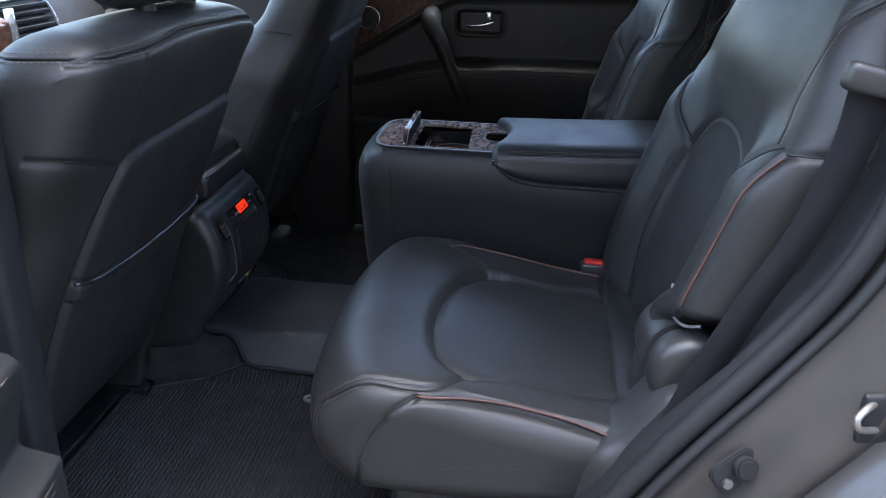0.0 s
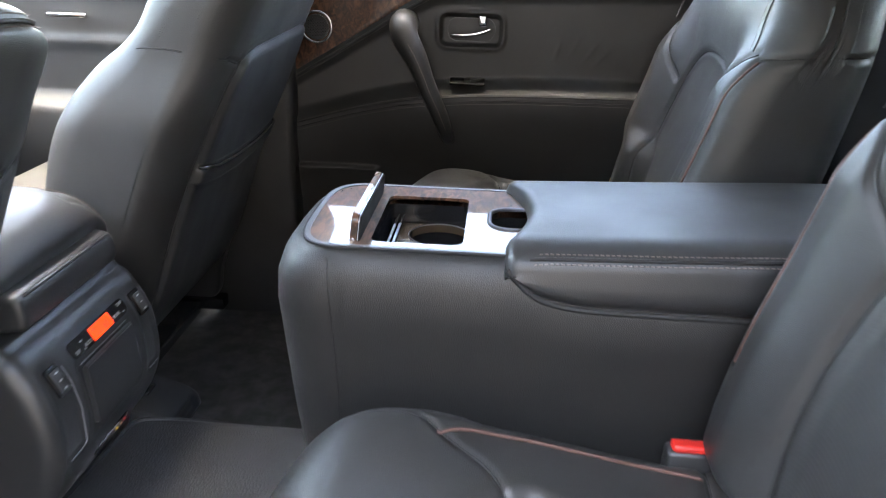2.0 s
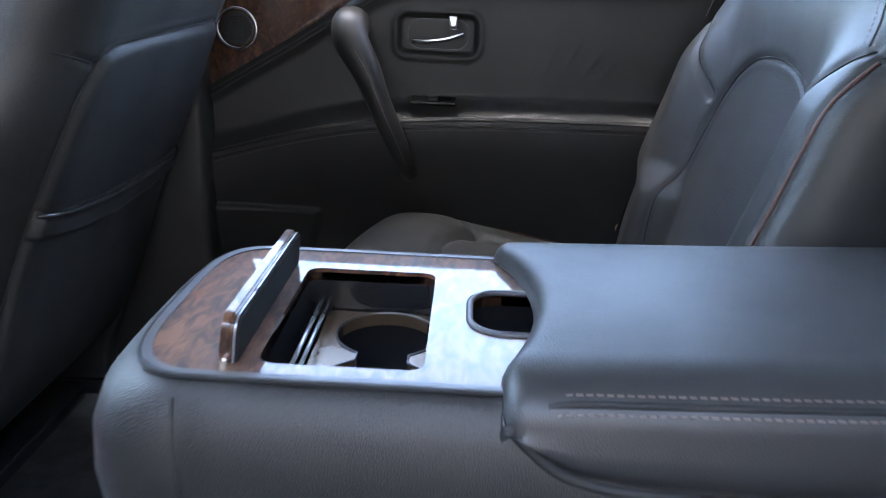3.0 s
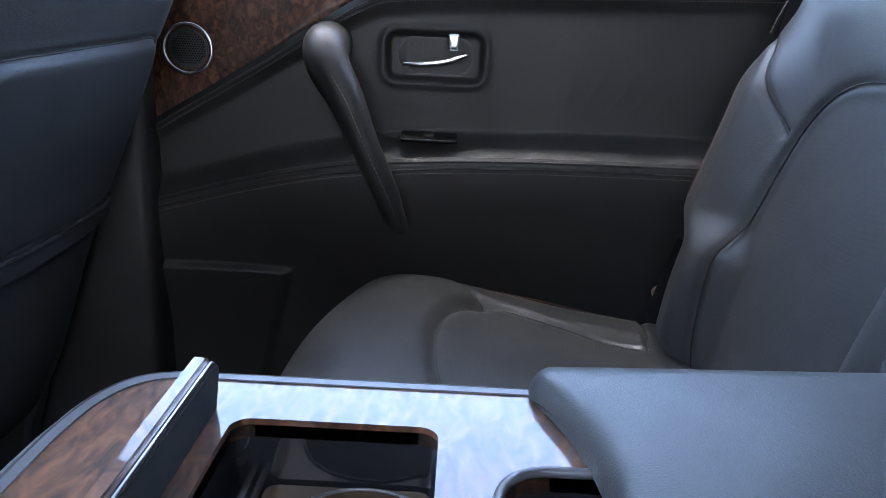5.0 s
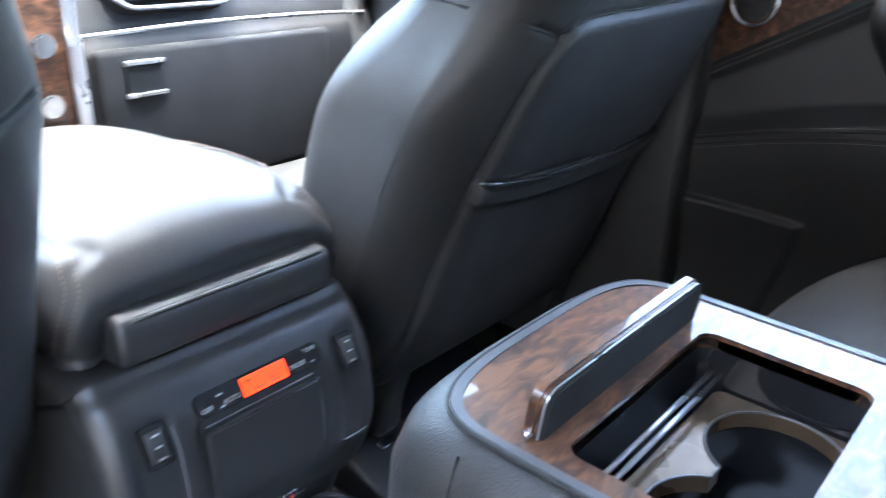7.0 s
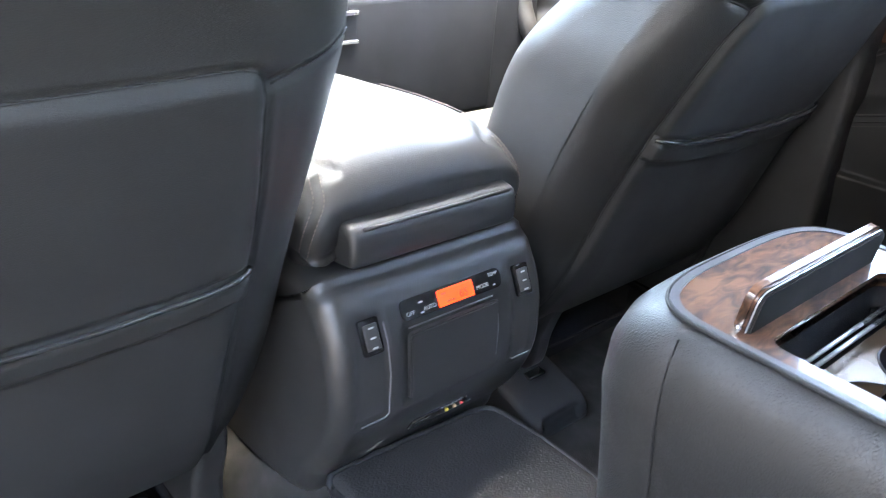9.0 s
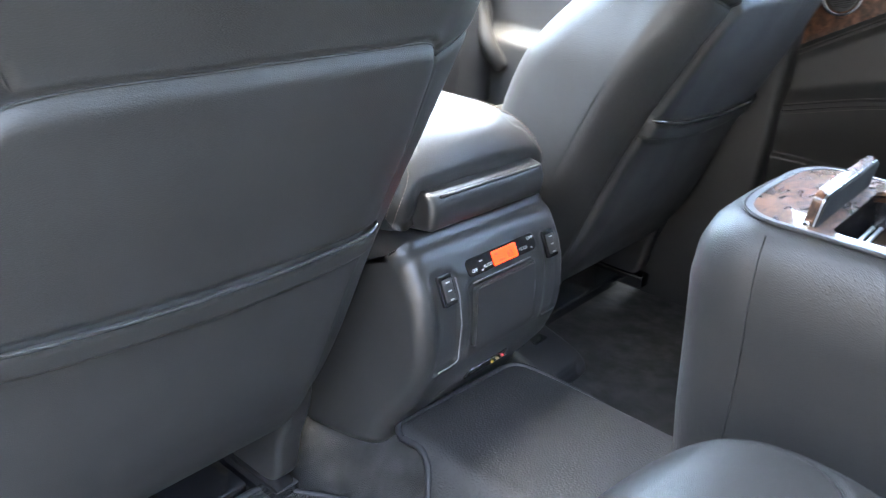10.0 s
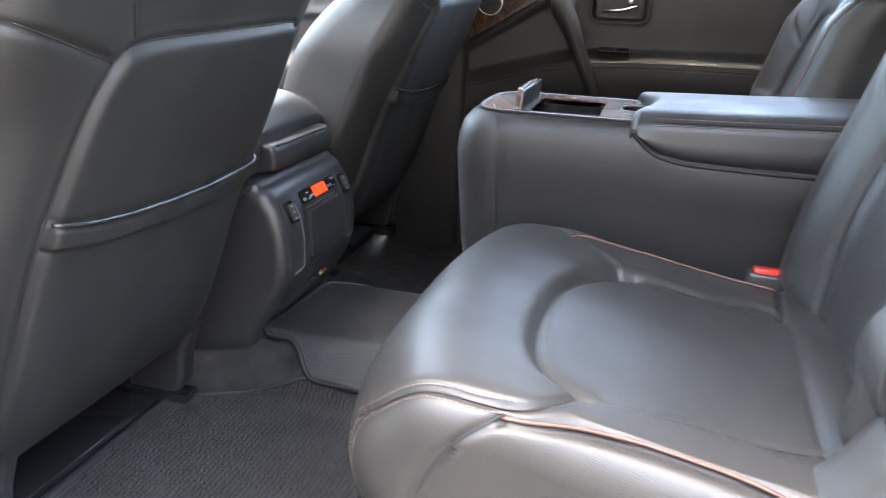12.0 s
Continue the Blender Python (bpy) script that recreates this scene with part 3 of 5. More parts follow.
jamb = along_seal("body_side", 0.0, 1.4, jamb_profile, 0.90, PAINT)
tagged(jamb, "dark grey metallic painted car body round the door opening", "car body", kind="structure")
seal = thing("door_seal", "black rubber weatherstrip along the door opening", "door seal")
tube("bulb", [(x - 0.012, 0.862, z) for x, z in SEAL], 0.014, RUBBER, seal, n=12)
tube("lip", [(x + 0.012, 0.848, z) for x, z in SEAL], 0.010, RUBBER, seal, n=10, flat=0.7)
inner_trim = along_seal("inner_pillar_trim", -0.018, 0.3, lambda d, z: 0.883 + 0.05 * step_up(-d / 0.06), 0.96, DASH, 0.006)
tagged(inner_trim, "black plastic trim inside the rear pillar", "trim", kind="structure")


def striker():
    t = thing("door_striker", "bare metal door striker loop on a black base", "door striker")
    part("base", moved(box_bm(-0.02, 0.02, -0.006, 0.006, -0.032, 0.032, 0.005), pose(0.428, 0.797, 0.450, 0, 0, 8)), RUBBER, t)
    tube("loop", smooth_path([(0.424, 0.797, 0.470), (0.404, 0.775, 0.473), (0.393, 0.766, 0.465), (0.400, 0.769, 0.451), (0.428, 0.790, 0.438)], 30), 0.0042, STEEL, t, n=8)


striker()


def door_bumper():
    t = thing("door_bumper", "black rubber door bumper block screwed to the painted body", "door bumper")
    m = pose(0.297, 0.815, 0.345, 90, 0, 0) @ pose(0, 0, 0, 0, 18, 35)
    part("base", moved(plate_bm(rounded_rect(0, 0, 0.062, 0.042, 0.012), 0.008, 0.002), m), RUBBER, t)
    part("stop", moved(cyl_bm(0.015, 0.014, 24, 0.003), m @ Matrix.Translation((0.010, 0.002, 0.006))), RUBBER, t)
    part("screw", moved(cyl_bm(0.0065, 0.006, 20, 0.001), m @ Matrix.Translation((-0.018, -0.004, 0.003))), DARK_SATIN, t)


door_bumper()


# ---- rear seats ----
def rear_seat():
    seat = thing("captain_chair", "black leather rear captain seat with perforated centre and copper piping", "car seat", (0, SEAT_Y, 0), group="rear seats")
    # cushion, in the car's axes with y measured from the seat's middle
    prof = [(-0.20, 0.145), (-0.272, 0.165), (-0.312, 0.220), (-0.300, 0.285), (-0.238, 0.338), (-0.14, 0.345), (-0.03, 0.325), (0.10, 0.300), (0.22, 0.285), (0.32, 0.27), (0.36, 0.22), (0.34, 0.16), (0.1, 0.145)]

    def warp(g):
        g = g.copy()
        f = np.clip((-0.05 - g[:, :, 0]) / 0.22, 0, 1)
        g[:, :, 0] += 0.055 * (np.abs(g[:, :, 1]) / 0.33) ** 3.2 * f
        return g
    c = Pad(prof, -0.335, 0.290, 0.05, 0.004, warp)
    ins = [(0.19, -0.205), (0.19, 0.135), (0.08, 0.140), (-0.02, 0.140), (-0.062, 0.108), (-0.086, 0.06), (-0.102, 0.0), (-0.108, -0.06), (-0.108, -0.12), (-0.100, -0.18), (-0.080, -0.222), (-0.046, -0.245), (0.06, -0.228)]
    front = [(-0.01, 0.143), (-0.042, 0.125), (-0.066, 0.100), (-0.090, 0.055), (-0.106, 0.0), (-0.112, -0.06), (-0.112, -0.12), (-0.103, -0.18), (-0.080, -0.225), (-0.04, -0.247)]
    c.press("+z", ins, 0.010, 0.02)
    c.seam("+z", ins + ins[:1], 0.004, 0.005, 120)
    c.seam("+z", front, 0.010, 0.013, 100)
    c.seam("+z", [(x - 0.022, y) for x, y in front[2:9]], 0.002, 0.020, 100)
    c.bulge("+z", (0.03, -0.05), (0.12, 0.15), 0.006)
    for y0, y1 in ((-0.205, -0.33), (0.135, 0.29)):
        c.seam("+z", [(0.19, y0), (0.195, (y0 + y1) / 2), (0.20, y1)], 0.006, 0.005)
    side_seam = [(-0.115, 0.326), (-0.05, 0.322), (0.03, 0.311), (0.10, 0.297), (0.16, 0.283), (0.195, 0.275)]
    down_seam = [(-0.115, 0.328), (-0.155, 0.300), (-0.185, 0.25), (-0.20, 0.20), (-0.205, 0.15)]

    def corner_seam(s):
        if s > 0:
            return [(-0.225, 0.258), (-0.18, 0.262), (-0.14, 0.250), (-0.115, 0.222), (-0.09, 0.200), (-0.062, 0.180), (-0.045, 0.155), (-0.035, 0.138)]
        return [(-0.268, -0.284), (-0.25, -0.297), (-0.225, -0.302), (-0.183, -0.307), (-0.14, -0.313), (-0.10, -0.310), (-0.074, -0.290), (-0.046, -0.250)]
    for s, sgn in ((-1, "-y"), (1, "+y")):
        c.seam(sgn, side_seam, 0.005, 0.005, limit=0.25)
        c.seam(sgn, down_seam, 0.005, 0.005, limit=0.25)
        c.seam("+z", corner_seam(s), 0.005, 0.005, limit=0.05)
        c.seam("-x", [(s * (0.270 + 0.018 * (s < 0)), 0.29), (s * (0.27 + 0.022 * (s < 0)), 0.25), (s * (0.27 + 0.02 * (s < 0)), 0.18)], 0.005, 0.005, limit=0.2)
    c.panel("seat_insert", "+z", ins, PERF_SEAT, "perforated leather centre panel")
    c.panel("front_bolster", "+z", [(-0.30, -0.34), (-0.10, -0.310), (-0.046, -0.250), (-0.10, -0.18), (-0.108, -0.06), (-0.086, 0.06), (-0.035, 0.138), (-0.09, 0.20), (-0.14, 0.25), (-0.30, 0.34)], LEATHER, smooth=False)
    c.panel("side_bolster", "+z", [(-0.3, -0.4), (0.2, -0.4), (0.2, -0.1), (-0.3, -0.1)], LEATHER, smooth=False)
    c.panel("side_bolster", "+z", [(-0.3, 0.4), (0.2, 0.4), (0.2, 0.1), (-0.3, 0.1)], LEATHER, smooth=False)
    c.build(seat, "cushion", LEATHER)
    for sgn in ("-y", "+y"):
        sy = -1 if sgn == "-y" else 1
        c.cord("+z", corner_seam(sy), seat, limit=0.05)
        c.cord(sgn, down_seam, seat, limit=0.25)
        c.cord("+z", [(0.19, -0.205), (0.195, -0.25), (0.20, -0.31)] if sy < 0 else [(0.19, 0.135), (0.195, 0.20), (0.20, 0.265)], seat)
        if sy < 0:
            p, nv = c.on("-x", [(-0.288, 0.285), (-0.292, 0.25), (-0.290, 0.18)], 0.004, 0.0006, limit=0.2)
            tube("seam", p, 0.0011, SEAM, seat, n=5)
            stitches("stitching", p, nv, THREAD, seat, 0.007)
            stitches("stitching", p, nv, THREAD, seat, -0.007)
        p, nv = c.on(sgn, side_seam, 0.005, 0.0012, limit=0.25)
        if sy > 0:
            p, nv = c.on("+z", [(-0.118, 0.218), (-0.085, 0.231), (-0.02, 0.238), (0.06, 0.240), (0.13, 0.238), (0.19, 0.234)], 0.005, 0.0018, limit=0.05)
        tube("piping", p, 0.0021, PIPING, seat, "thin copper-coloured piping")
        if sy > 0:
            continue
        p, nv = c.on("+z", corner_seam(-1)[:6], 0.004, 0.0006, limit=0.05)
        stitches("stitching", p, nv, THREAD, seat, 0.007)
        stitches("stitching", p, nv, THREAD, seat, -0.007)
    c.cord("+z", ins[1:] + ins[:1], seat, r=0.0008)
    part("seat_base", box_bm(-0.16, 0.32, -0.27, 0.23, -0.08, 0.16, 0.02), SOFT_PLASTIC, seat)

    # backrest
    bprof = [(0.245, 0.24), (0.246, 0.34), (0.268, 0.45), (0.302, 0.56), (0.334, 0.67), (0.362, 0.78), (0.388, 0.88), (0.43, 0.955), (0.49, 0.965), (0.525, 0.90), (0.50, 0.70), (0.45, 0.46), (0.40, 0.26), (0.33, 0.215)]

    def bwarp(g):
        g = g.copy()
        z, y = g[:, :, 2], g[:, :, 1]
        f = 1 - (0.20 + 0.08 * (y > 0)) * step_up((z - 0.70) / 0.25)
        fwd = np.clip((0.40 - g[:, :, 0] + (z - 0.5) * 0.3) / 0.1, 0, 1)
        g[:, :, 0] += -0.046 * step_up((np.abs(y) - 0.145) / 0.10) * step_up((0.76 - z) / 0.12) * fwd * step_up((z - 0.22) / 0.1)
        f = f * (1 - 0.22 * step_up((0.49 - z) / 0.055) * (y < 0))
        g[:, :, 1] = y * f
        return g
    b = Pad(bprof, -0.325, 0.325, 0.055, 0.004, bwarp, even=120)
    arch = [(-0.150, 0.28), (-0.158, 0.42), (-0.155, 0.55), (-0.135, 0.622), (-0.08, 0.664), (0, 0.677), (0.09, 0.666), (0.148, 0.625), (0.172, 0.55), (0.178, 0.42), (0.172, 0.28)]
    b.press("-x", arch, 0.008, 0.02)
    b.seam("-x", arch, 0.005, 0.005, 120)
    b.bulge("-x", (0, 0.785), (0.27, 0.085), 0.026)
    for s in (1, -1):
        b.seam("-x", [(s * 0.165, 0.60), (s * 0.20, 0.635), (s * 0.235, 0.675), (s * 0.262, 0.70), (s * 0.285, 0.71)], 0.005, 0.006, limit=0.05)
    for sgn in ("-y", "+y"):
        sy = -1 if sgn == "-y" else 1
        b.seam("-x", [(sy * 0.281, 0.42), (sy * 0.284, 0.52), (sy * 0.286, 0.61), (sy * 0.290, 0.66), (sy * 0.298, 0.70)], 0.004, 0.005, limit=0.05)
        b.seam(sgn, [(0.33, 0.705), (0.40, 0.712), (0.50, 0.715)], 0.004, 0.005, limit=0.3)
        b.seam(sgn, [(0.32, 0.71), (0.345, 0.79), (0.385, 0.86), (0.44, 0.90)], 0.004, 0.005, limit=0.2)
    b.panel("back_insert", "-x", arch, PERF_BACK, "perforated leather centre panel")
    b.panel("head_roll", "-x", [(-0.15, 0.625), (-0.21, 0.645), (-0.33, 0.75), (-0.33, 1.1), (0.33, 1.1), (0.33, 0.75), (0.21, 0.645), (0.15, 0.625), (0.09, 0.668), (0, 0.68), (-0.09, 0.668)], LEATHER, smooth=False)
    b.build(seat, "backrest", LEATHER)
    for sgn in ("-y", "+y"):
        sy = -1 if sgn == "-y" else 1
        p, nv = b.on("-x", [(sy * 0.281, 0.42), (sy * 0.284, 0.52), (sy * 0.286, 0.61), (sy * 0.290, 0.66), (sy * 0.298, 0.70)], 0.005, 0.0012, limit=0.05)
        tube("piping", p, 0.0021, PIPING, seat, "thin copper-coloured piping")
        b.cord("-x", [(sy * 0.16, 0.605), (sy * 0.20, 0.635), (sy * 0.235, 0.675), (sy * 0.262, 0.70), (sy * 0.285, 0.71)], seat, limit=0.05)
        b.cord(sgn, [(0.33, 0.705), (0.40, 0.712), (0.48, 0.715)], seat, limit=0.3)
        p, nv = b.on(sgn, [(0.32, 0.715), (0.345, 0.79), (0.385, 0.86), (0.44, 0.90)], 0.004, 0.0006, limit=0.2)
        tube("seam", p, 0.0013, SEAM, seat, n=5)
        stitches("stitching", p, nv, THREAD, seat, 0.007)
        stitches("stitching", p, nv, THREAD, seat, -0.007)
    b.cord("-x", arch, seat)
    # recliner cover on the outer side: a turned boss over a moulded foot
    bm = bmesh.new()
    rows = []
    for y, q in ((-0.17, 0.060), (-0.245, 0.060), (-0.252, 0.057), (-0.254, 0.044), (-0.264, 0.044), (-0.266, 0.056), (-0.272, 0.058), (-0.292, 0.057), (-0.304, 0.053), (-0.311, 0.044), (-0.315, 0.030), (-0.316, 0.010)):
        rows.append([bm.verts.new((0.262 + q * math.cos(a), y, 0.385 + q * 1.05 * math.sin(a))) for a in np.linspace(0, 2 * math.pi, 40, endpoint=False)])
    for ra, rb in zip(rows[:-1], rows[1:]):
        for i in range(40):
            bm.faces.new((ra[i], ra[(i + 1) % 40], rb[(i + 1) % 40], rb[i]))
    bm.faces.new(rows[-1])
    bmesh.ops.recalc_face_normals(bm, faces=bm.faces)
    part("recliner_boss", bm, PLASTIC, seat, "smooth round black plastic recliner cover")
    r = Pad([(0.125, 0.12), (0.118, 0.20), (0.135, 0.262), (0.175, 0.300), (0.205, 0.345), (0.228, 0.375), (0.26, 0.385), (0.30, 0.375), (0.325, 0.34), (0.335, 0.28), (0.33, 0.12)], -0.352, -0.225, 0.035, 0.005)
    r.seam("-y", [(0.20, 0.32), (0.26, 0.30), (0.33, 0.30)], 0.003, 0.003)
    r.build(seat, "recliner_cover", PLASTIC, "moulded black plastic recliner foot")
    tube("hem", smooth_path([(0.240, -0.206, 0.482), (0.236, -0.222, 0.462), (0.238, -0.255, 0.452), (0.247, -0.285, 0.455), (0.262, -0.306, 0.466)], 40), 0.0022, EDGE, seat, "pale hem at the foot of the backrest", n=8)
    return seat


left_seat = rear_seat()
right_seat = copy_thing(left_seat, Matrix.Translation((-0.01, 2 * CY - SEAT_Y, 0)) @ Matrix.Diagonal((1, -1, 1, 1)))
for child in list(left_seat.children):
    if child.name.startswith("stitching") and min(v.co.z for v in child.data.vertices) > 0.68 and min(v.co.y for v in child.data.vertices) > 0:
        bpy.data.objects.remove(child)
for child in list(right_seat.children):
    if child.name.startswith(("recliner_boss", "recliner_cover", "hem")):
        bpy.data.objects.remove(child)


def buckle():
    t = thing("belt_buckle", "black seat belt buckle with a bright red release button", "belt buckle")
    m = pose(0.186, 1.541, 0.299, 0, 2, 2)
    part("housing", moved(box_bm(-0.032, 0.032, -0.014, 0.014, -0.07, 0.004, 0.006), m), PLASTIC, t)
    part("button", moved(box_bm(-0.026, 0.026, -0.010, 0.010, -0.004, 0.011, 0.004), m), RED, t, "bright red button")


buckle()


# ---- rear console between the seats ----
def console_outline(front, y0, y1, rear, r, n=10):
    """Plan outline, rounded at its front end; counter-clockwise from the rear near corner."""
    pts = [(rear, y1)]
    c = (y0 + y1) / 2
    for a in np.linspace(0, 1, 2 * n):
        t = math.pi / 2 + a * math.pi
        e = 0.55
        cx, sy = math.cos(t), math.sin(t)
        pts.append((front + r + r * np.sign(cx) * abs(cx) ** e, c + (y1 - y0) / 2 * np.sign(sy) * abs(sy) ** e))
    pts.append((rear, y0))
    return pts


def resample_outline(pts, n):
    q = np.array(pts)
    s = np.concatenate([[0], np.cumsum(np.linalg.norm(np.diff(q, axis=0), axis=1))])
    w = np.linspace(0, s[-1], n)
    return np.stack([np.interp(w, s, q[:, j]) for j in range(2)], 1)


REAR_END = 0.62
ARM_X = -0.05       # where the armrest begins


def arm_top(x):
    return float(np.interp(x, [-0.05, 0.0, 0.15, 0.35, 0.62], [0.523, 0.525, 0.530, 0.539, 0.547]))


def arm_low(x):
    return float(np.interp(x, [-0.055, -0.045, -0.035, -0.02, 0.0, 0.04, 0.09, 0.15, 0.62], [0.500, 0.492, 0.481, 0.467, 0.455, 0.447, 0.445, 0.444, 0.444]))


def armrest_loft():
    """The armrest as sections along x: rounded above, with skirts that overlap the console's sides."""
    bm = bmesh.new()
    r0 = 0.016
    stations = [(ARM_X + r0 * (1 - math.cos(a)), r0 * (1 - math.sin(a))) for a in np.linspace(0, math.pi / 2, 9)] + [(x, 0.0) for x in np.linspace(-0.028, 0.62, 90)]
    rings = []
    for x, inset in stations:
        top, low, half = arm_top(x) - inset, arm_low(x), 0.161 - inset * 0.8
        pts = [(-half + 0.012, low)]
        for f, out in ((0.10, 0.004), (0.25, -0.001), (0.45, -0.0035), (0.7, -0.003), (1.0, 0.0)):
            pts.append((-half + out, low + (top - 0.036 - low) * f))
        for a in np.linspace(0, math.pi / 2, 12)[1:]:
            pts.append((-half + 0.052 * (1 - math.cos(a)), top - 0.036 + 0.036 * math.sin(a)))
        for f in np.linspace(0, 1, 30)[1:-1]:
            pts.append(((half - 0.052) * (2 * f - 1), top + 0.004 * (1 - (2 * f - 1) ** 2)))
        pts += [(-y, z) for y, z in reversed(pts[:17])]
        pts += [(half - 0.024, low)] + [((half - 0.026) * (1 - 2 * f), 0.5035) for f in np.linspace(0, 1, 28)] + [(-half + 0.024, low)]
        ring = []
        for y, z in pts:
            bend = 0.030 * max(0.0, 1 - (y / 0.12) ** 2) * max(0.0, min(1.0, (0.10 - x) / 0.1))
            ring.append(bm.verts.new((x + bend, CY - 0.001 + y, z)))
        rings.append(ring)
    n = len(rings[0])
    for a, b in zip(rings[:-1], rings[1:]):
        for i in range(n):
            j = (i + 1) % n
            bm.faces.new((a[i], b[i], b[j], a[j]))
    for ring, turn in ((rings[0], 1), (rings[-1], -1)):
        top, under = ring[17:45], ring[63:91][::-1]
        caps = [(top[i], top[i + 1], under[i + 1], under[i]) for i in range(27)]
        caps += [ring[:18] + [under[0], ring[91]], ring[44:62] + [ring[62], under[-1]]]
        for f in caps:
            bm.faces.new(f[::turn])
    bmesh.ops.recalc_face_normals(bm, faces=bm.faces)
    return bm


def rear_console():
    t = thing("rear_console", "black leather rear centre console with burl wood top and padded armrest", "console", (0, 0, 0))
    rows = []
    for z, front, near, far, r in ((-0.06, -0.30, 1.65, 1.88, 0.09), (0.10, -0.322, 1.635, 1.895, 0.10), (0.25, -0.340, 1.623, 1.907, 0.105), (0.36, -0.350, 1.614, 1.916, 0.11), (0.42, -0.353, 1.606, 1.922, 0.10), (0.455, -0.351, 1.606, 1.922, 0.10), (0.478, -0.343, 1.611, 1.917, 0.095), (0.492, -0.331, 1.619, 1.908, 0.085), (0.499, -0.320, 1.627, 1.899, 0.075), (0.501, -0.314, 1.632, 1.893, 0.07)):
        rows.append((z, resample_outline(console_outline(front, near, far, REAR_END, r), 240)))

    def low(x):
        return np.minimum(0.502, np.interp(x, [-0.055, -0.035, -0.02, 0.0, 0.04, 0.09, 0.15], [0.502, 0.502, 0.500, 0.490, 0.480, 0.476, 0.475]))
    verts, faces = [], []
    n = 240
    fine = []
    for (za, oa), (zb, ob) in zip(rows[:-1], rows[1:]):
        k = max(2, int((zb - za) / 0.012))
        for j in range(k):
            f = j / k
            fine.append((za + (zb - za) * f, oa + (ob - oa) * f))
    fine.append(rows[-1])
    for z, o in fine:
        for x, y in o:
            verts.append((x, y, z if z < 0.2 else 0.2 + (z - 0.2) * (float(low(x)) - 0.2) / 0.302))
    for i in range(len(fine) - 1):
        for j in range(n - 1):
            faces.append((i * n + j, i * n + j + 1, (i + 1) * n + j + 1, (i + 1) * n + j))
    v = np.array(verts)
    # the seam down the near front corner
    for s, yy in ((1, 1.64), (-1, 1.89)):
        m = (s * (yy + s * 0.02 - v[:, 1]) > 0)
        d = np.abs(v[:, 0] + 0.262)
        v[:, 1] += s * m * 0.003 * np.exp(-(d / 0.004) ** 2) * (v[:, 2] > 0.02)
    body = link_mesh("body", v, faces, GRAIN_LEATHER, t)
    for sign in (-1, 1):
        rim = []
        for z, o in fine:
            half = o[(o[:, 1] - CY) * sign > 0.09]
            x0 = -0.272 + 0.012 * math.sin(z * 6)
            k = np.argsort(np.abs(half[:, 0] - x0))[:2]
            rim.append((x0, half[k, 1].mean() + sign * 0.0004, z))
        tube("seam", smooth_path(rim[6:-2:3], 50), 0.0011, SEAM, body, n=5)
    # wood top with a box opening and a cup recess
    zt = 0.503
    top_edge = console_outline(-0.3168, 1.6292, 1.8958, 0.06, 0.072, 12)
    wood_top(t, zt)
    tube("trim_line", [(x, y, zt - 0.0004) for x, y in resample_outline(top_edge, 160)], 0.0016, SEAM, t, "dark joint line round the bezel", n=8)
    ring = ring_bm(resample_outline(console_outline(-0.3155, 1.6305, 1.8945, 0.06, 0.071, 12), 160).tolist(), resample_outline(console_outline(-0.3090, 1.6370, 1.8880, 0.06, 0.065, 12), 160).tolist(), 0.004)
    part("bezel", moved(ring, Matrix.Translation((0, 0, zt + 0.0012))), TRIM_GREY, t, "grey satin bezel round the wood", smooth=False)
    # storage well
    well(t)
    ml = pose(-0.238, 1.753, 0.515, 0, 96, 0)
    lid = part("lid", moved(plate_bm(rounded_rect(0, 0, 0.046, 0.207, 0.012, 8), 0.008, 0.002), ml), WOOD, t, "open flap of lacquered burl wood")
    part("inner_face", moved(plate_bm(rounded_rect(0.001, 0, 0.043, 0.203, 0.010, 8), 0.0045, 0.0012), ml @ Matrix.Translation((0, 0, 0.0045))), LID_BLACK, lid, "matt black inner face")
    part("edge_line", moved(ring_bm(rounded_rect(0.001, 0, 0.0445, 0.2045, 0.011, 8), rounded_rect(0.001, 0, 0.0425, 0.2025, 0.010, 8), 0.001), ml @ Matrix.Translation((0, 0, 0.002))), SATIN, lid, "thin silver line round the flap")
    part("pin", moved(cyl_bm(0.003, 0.006, 16, 0.001), pose(-0.243, 1.648, 0.506, 90, 0, 0)), CHROME, lid, "small chrome hinge pin")
    # armrest
    bm = armrest_loft()
    part("armrest", bm, PAD_LEATHER, t, "padded leather armrest lid")
    for sign in (-1, 1):
        y = CY - 0.001 + sign * 0.1605

        def side_y(d):
            up = max(0.0, (0.036 - d) / 0.036)
            return CY - 0.001 + sign * (0.161 - 0.052 * (1 - math.sqrt(1 - up * up)) + 0.0003)
        xs = np.linspace(-0.046, 0.6, 180)
        zs = np.array([arm_top(x) - 0.0165 - 0.012 * math.exp(-((x + 0.05) / 0.025) ** 2) for x in xs])
        seam = np.stack([xs, np.full(180, side_y(0.0165)) - sign * 0.010 * np.exp(-(xs + 0.05) / 0.012), zs], 1)
        nv = np.tile([0, float(sign), 0], (180, 1))
        tube("seam", seam, 0.0026, SEAM, t, n=6)
        for off in (0.0045, -0.005):
            stitches("stitching", seam + np.array([0, side_y(0.0165 - off) - side_y(0.0165) + sign * 0.0004, off]), nv, THREAD, t, 0.0, 0.0046, 0.0020, 0.0009, rise=0.0)
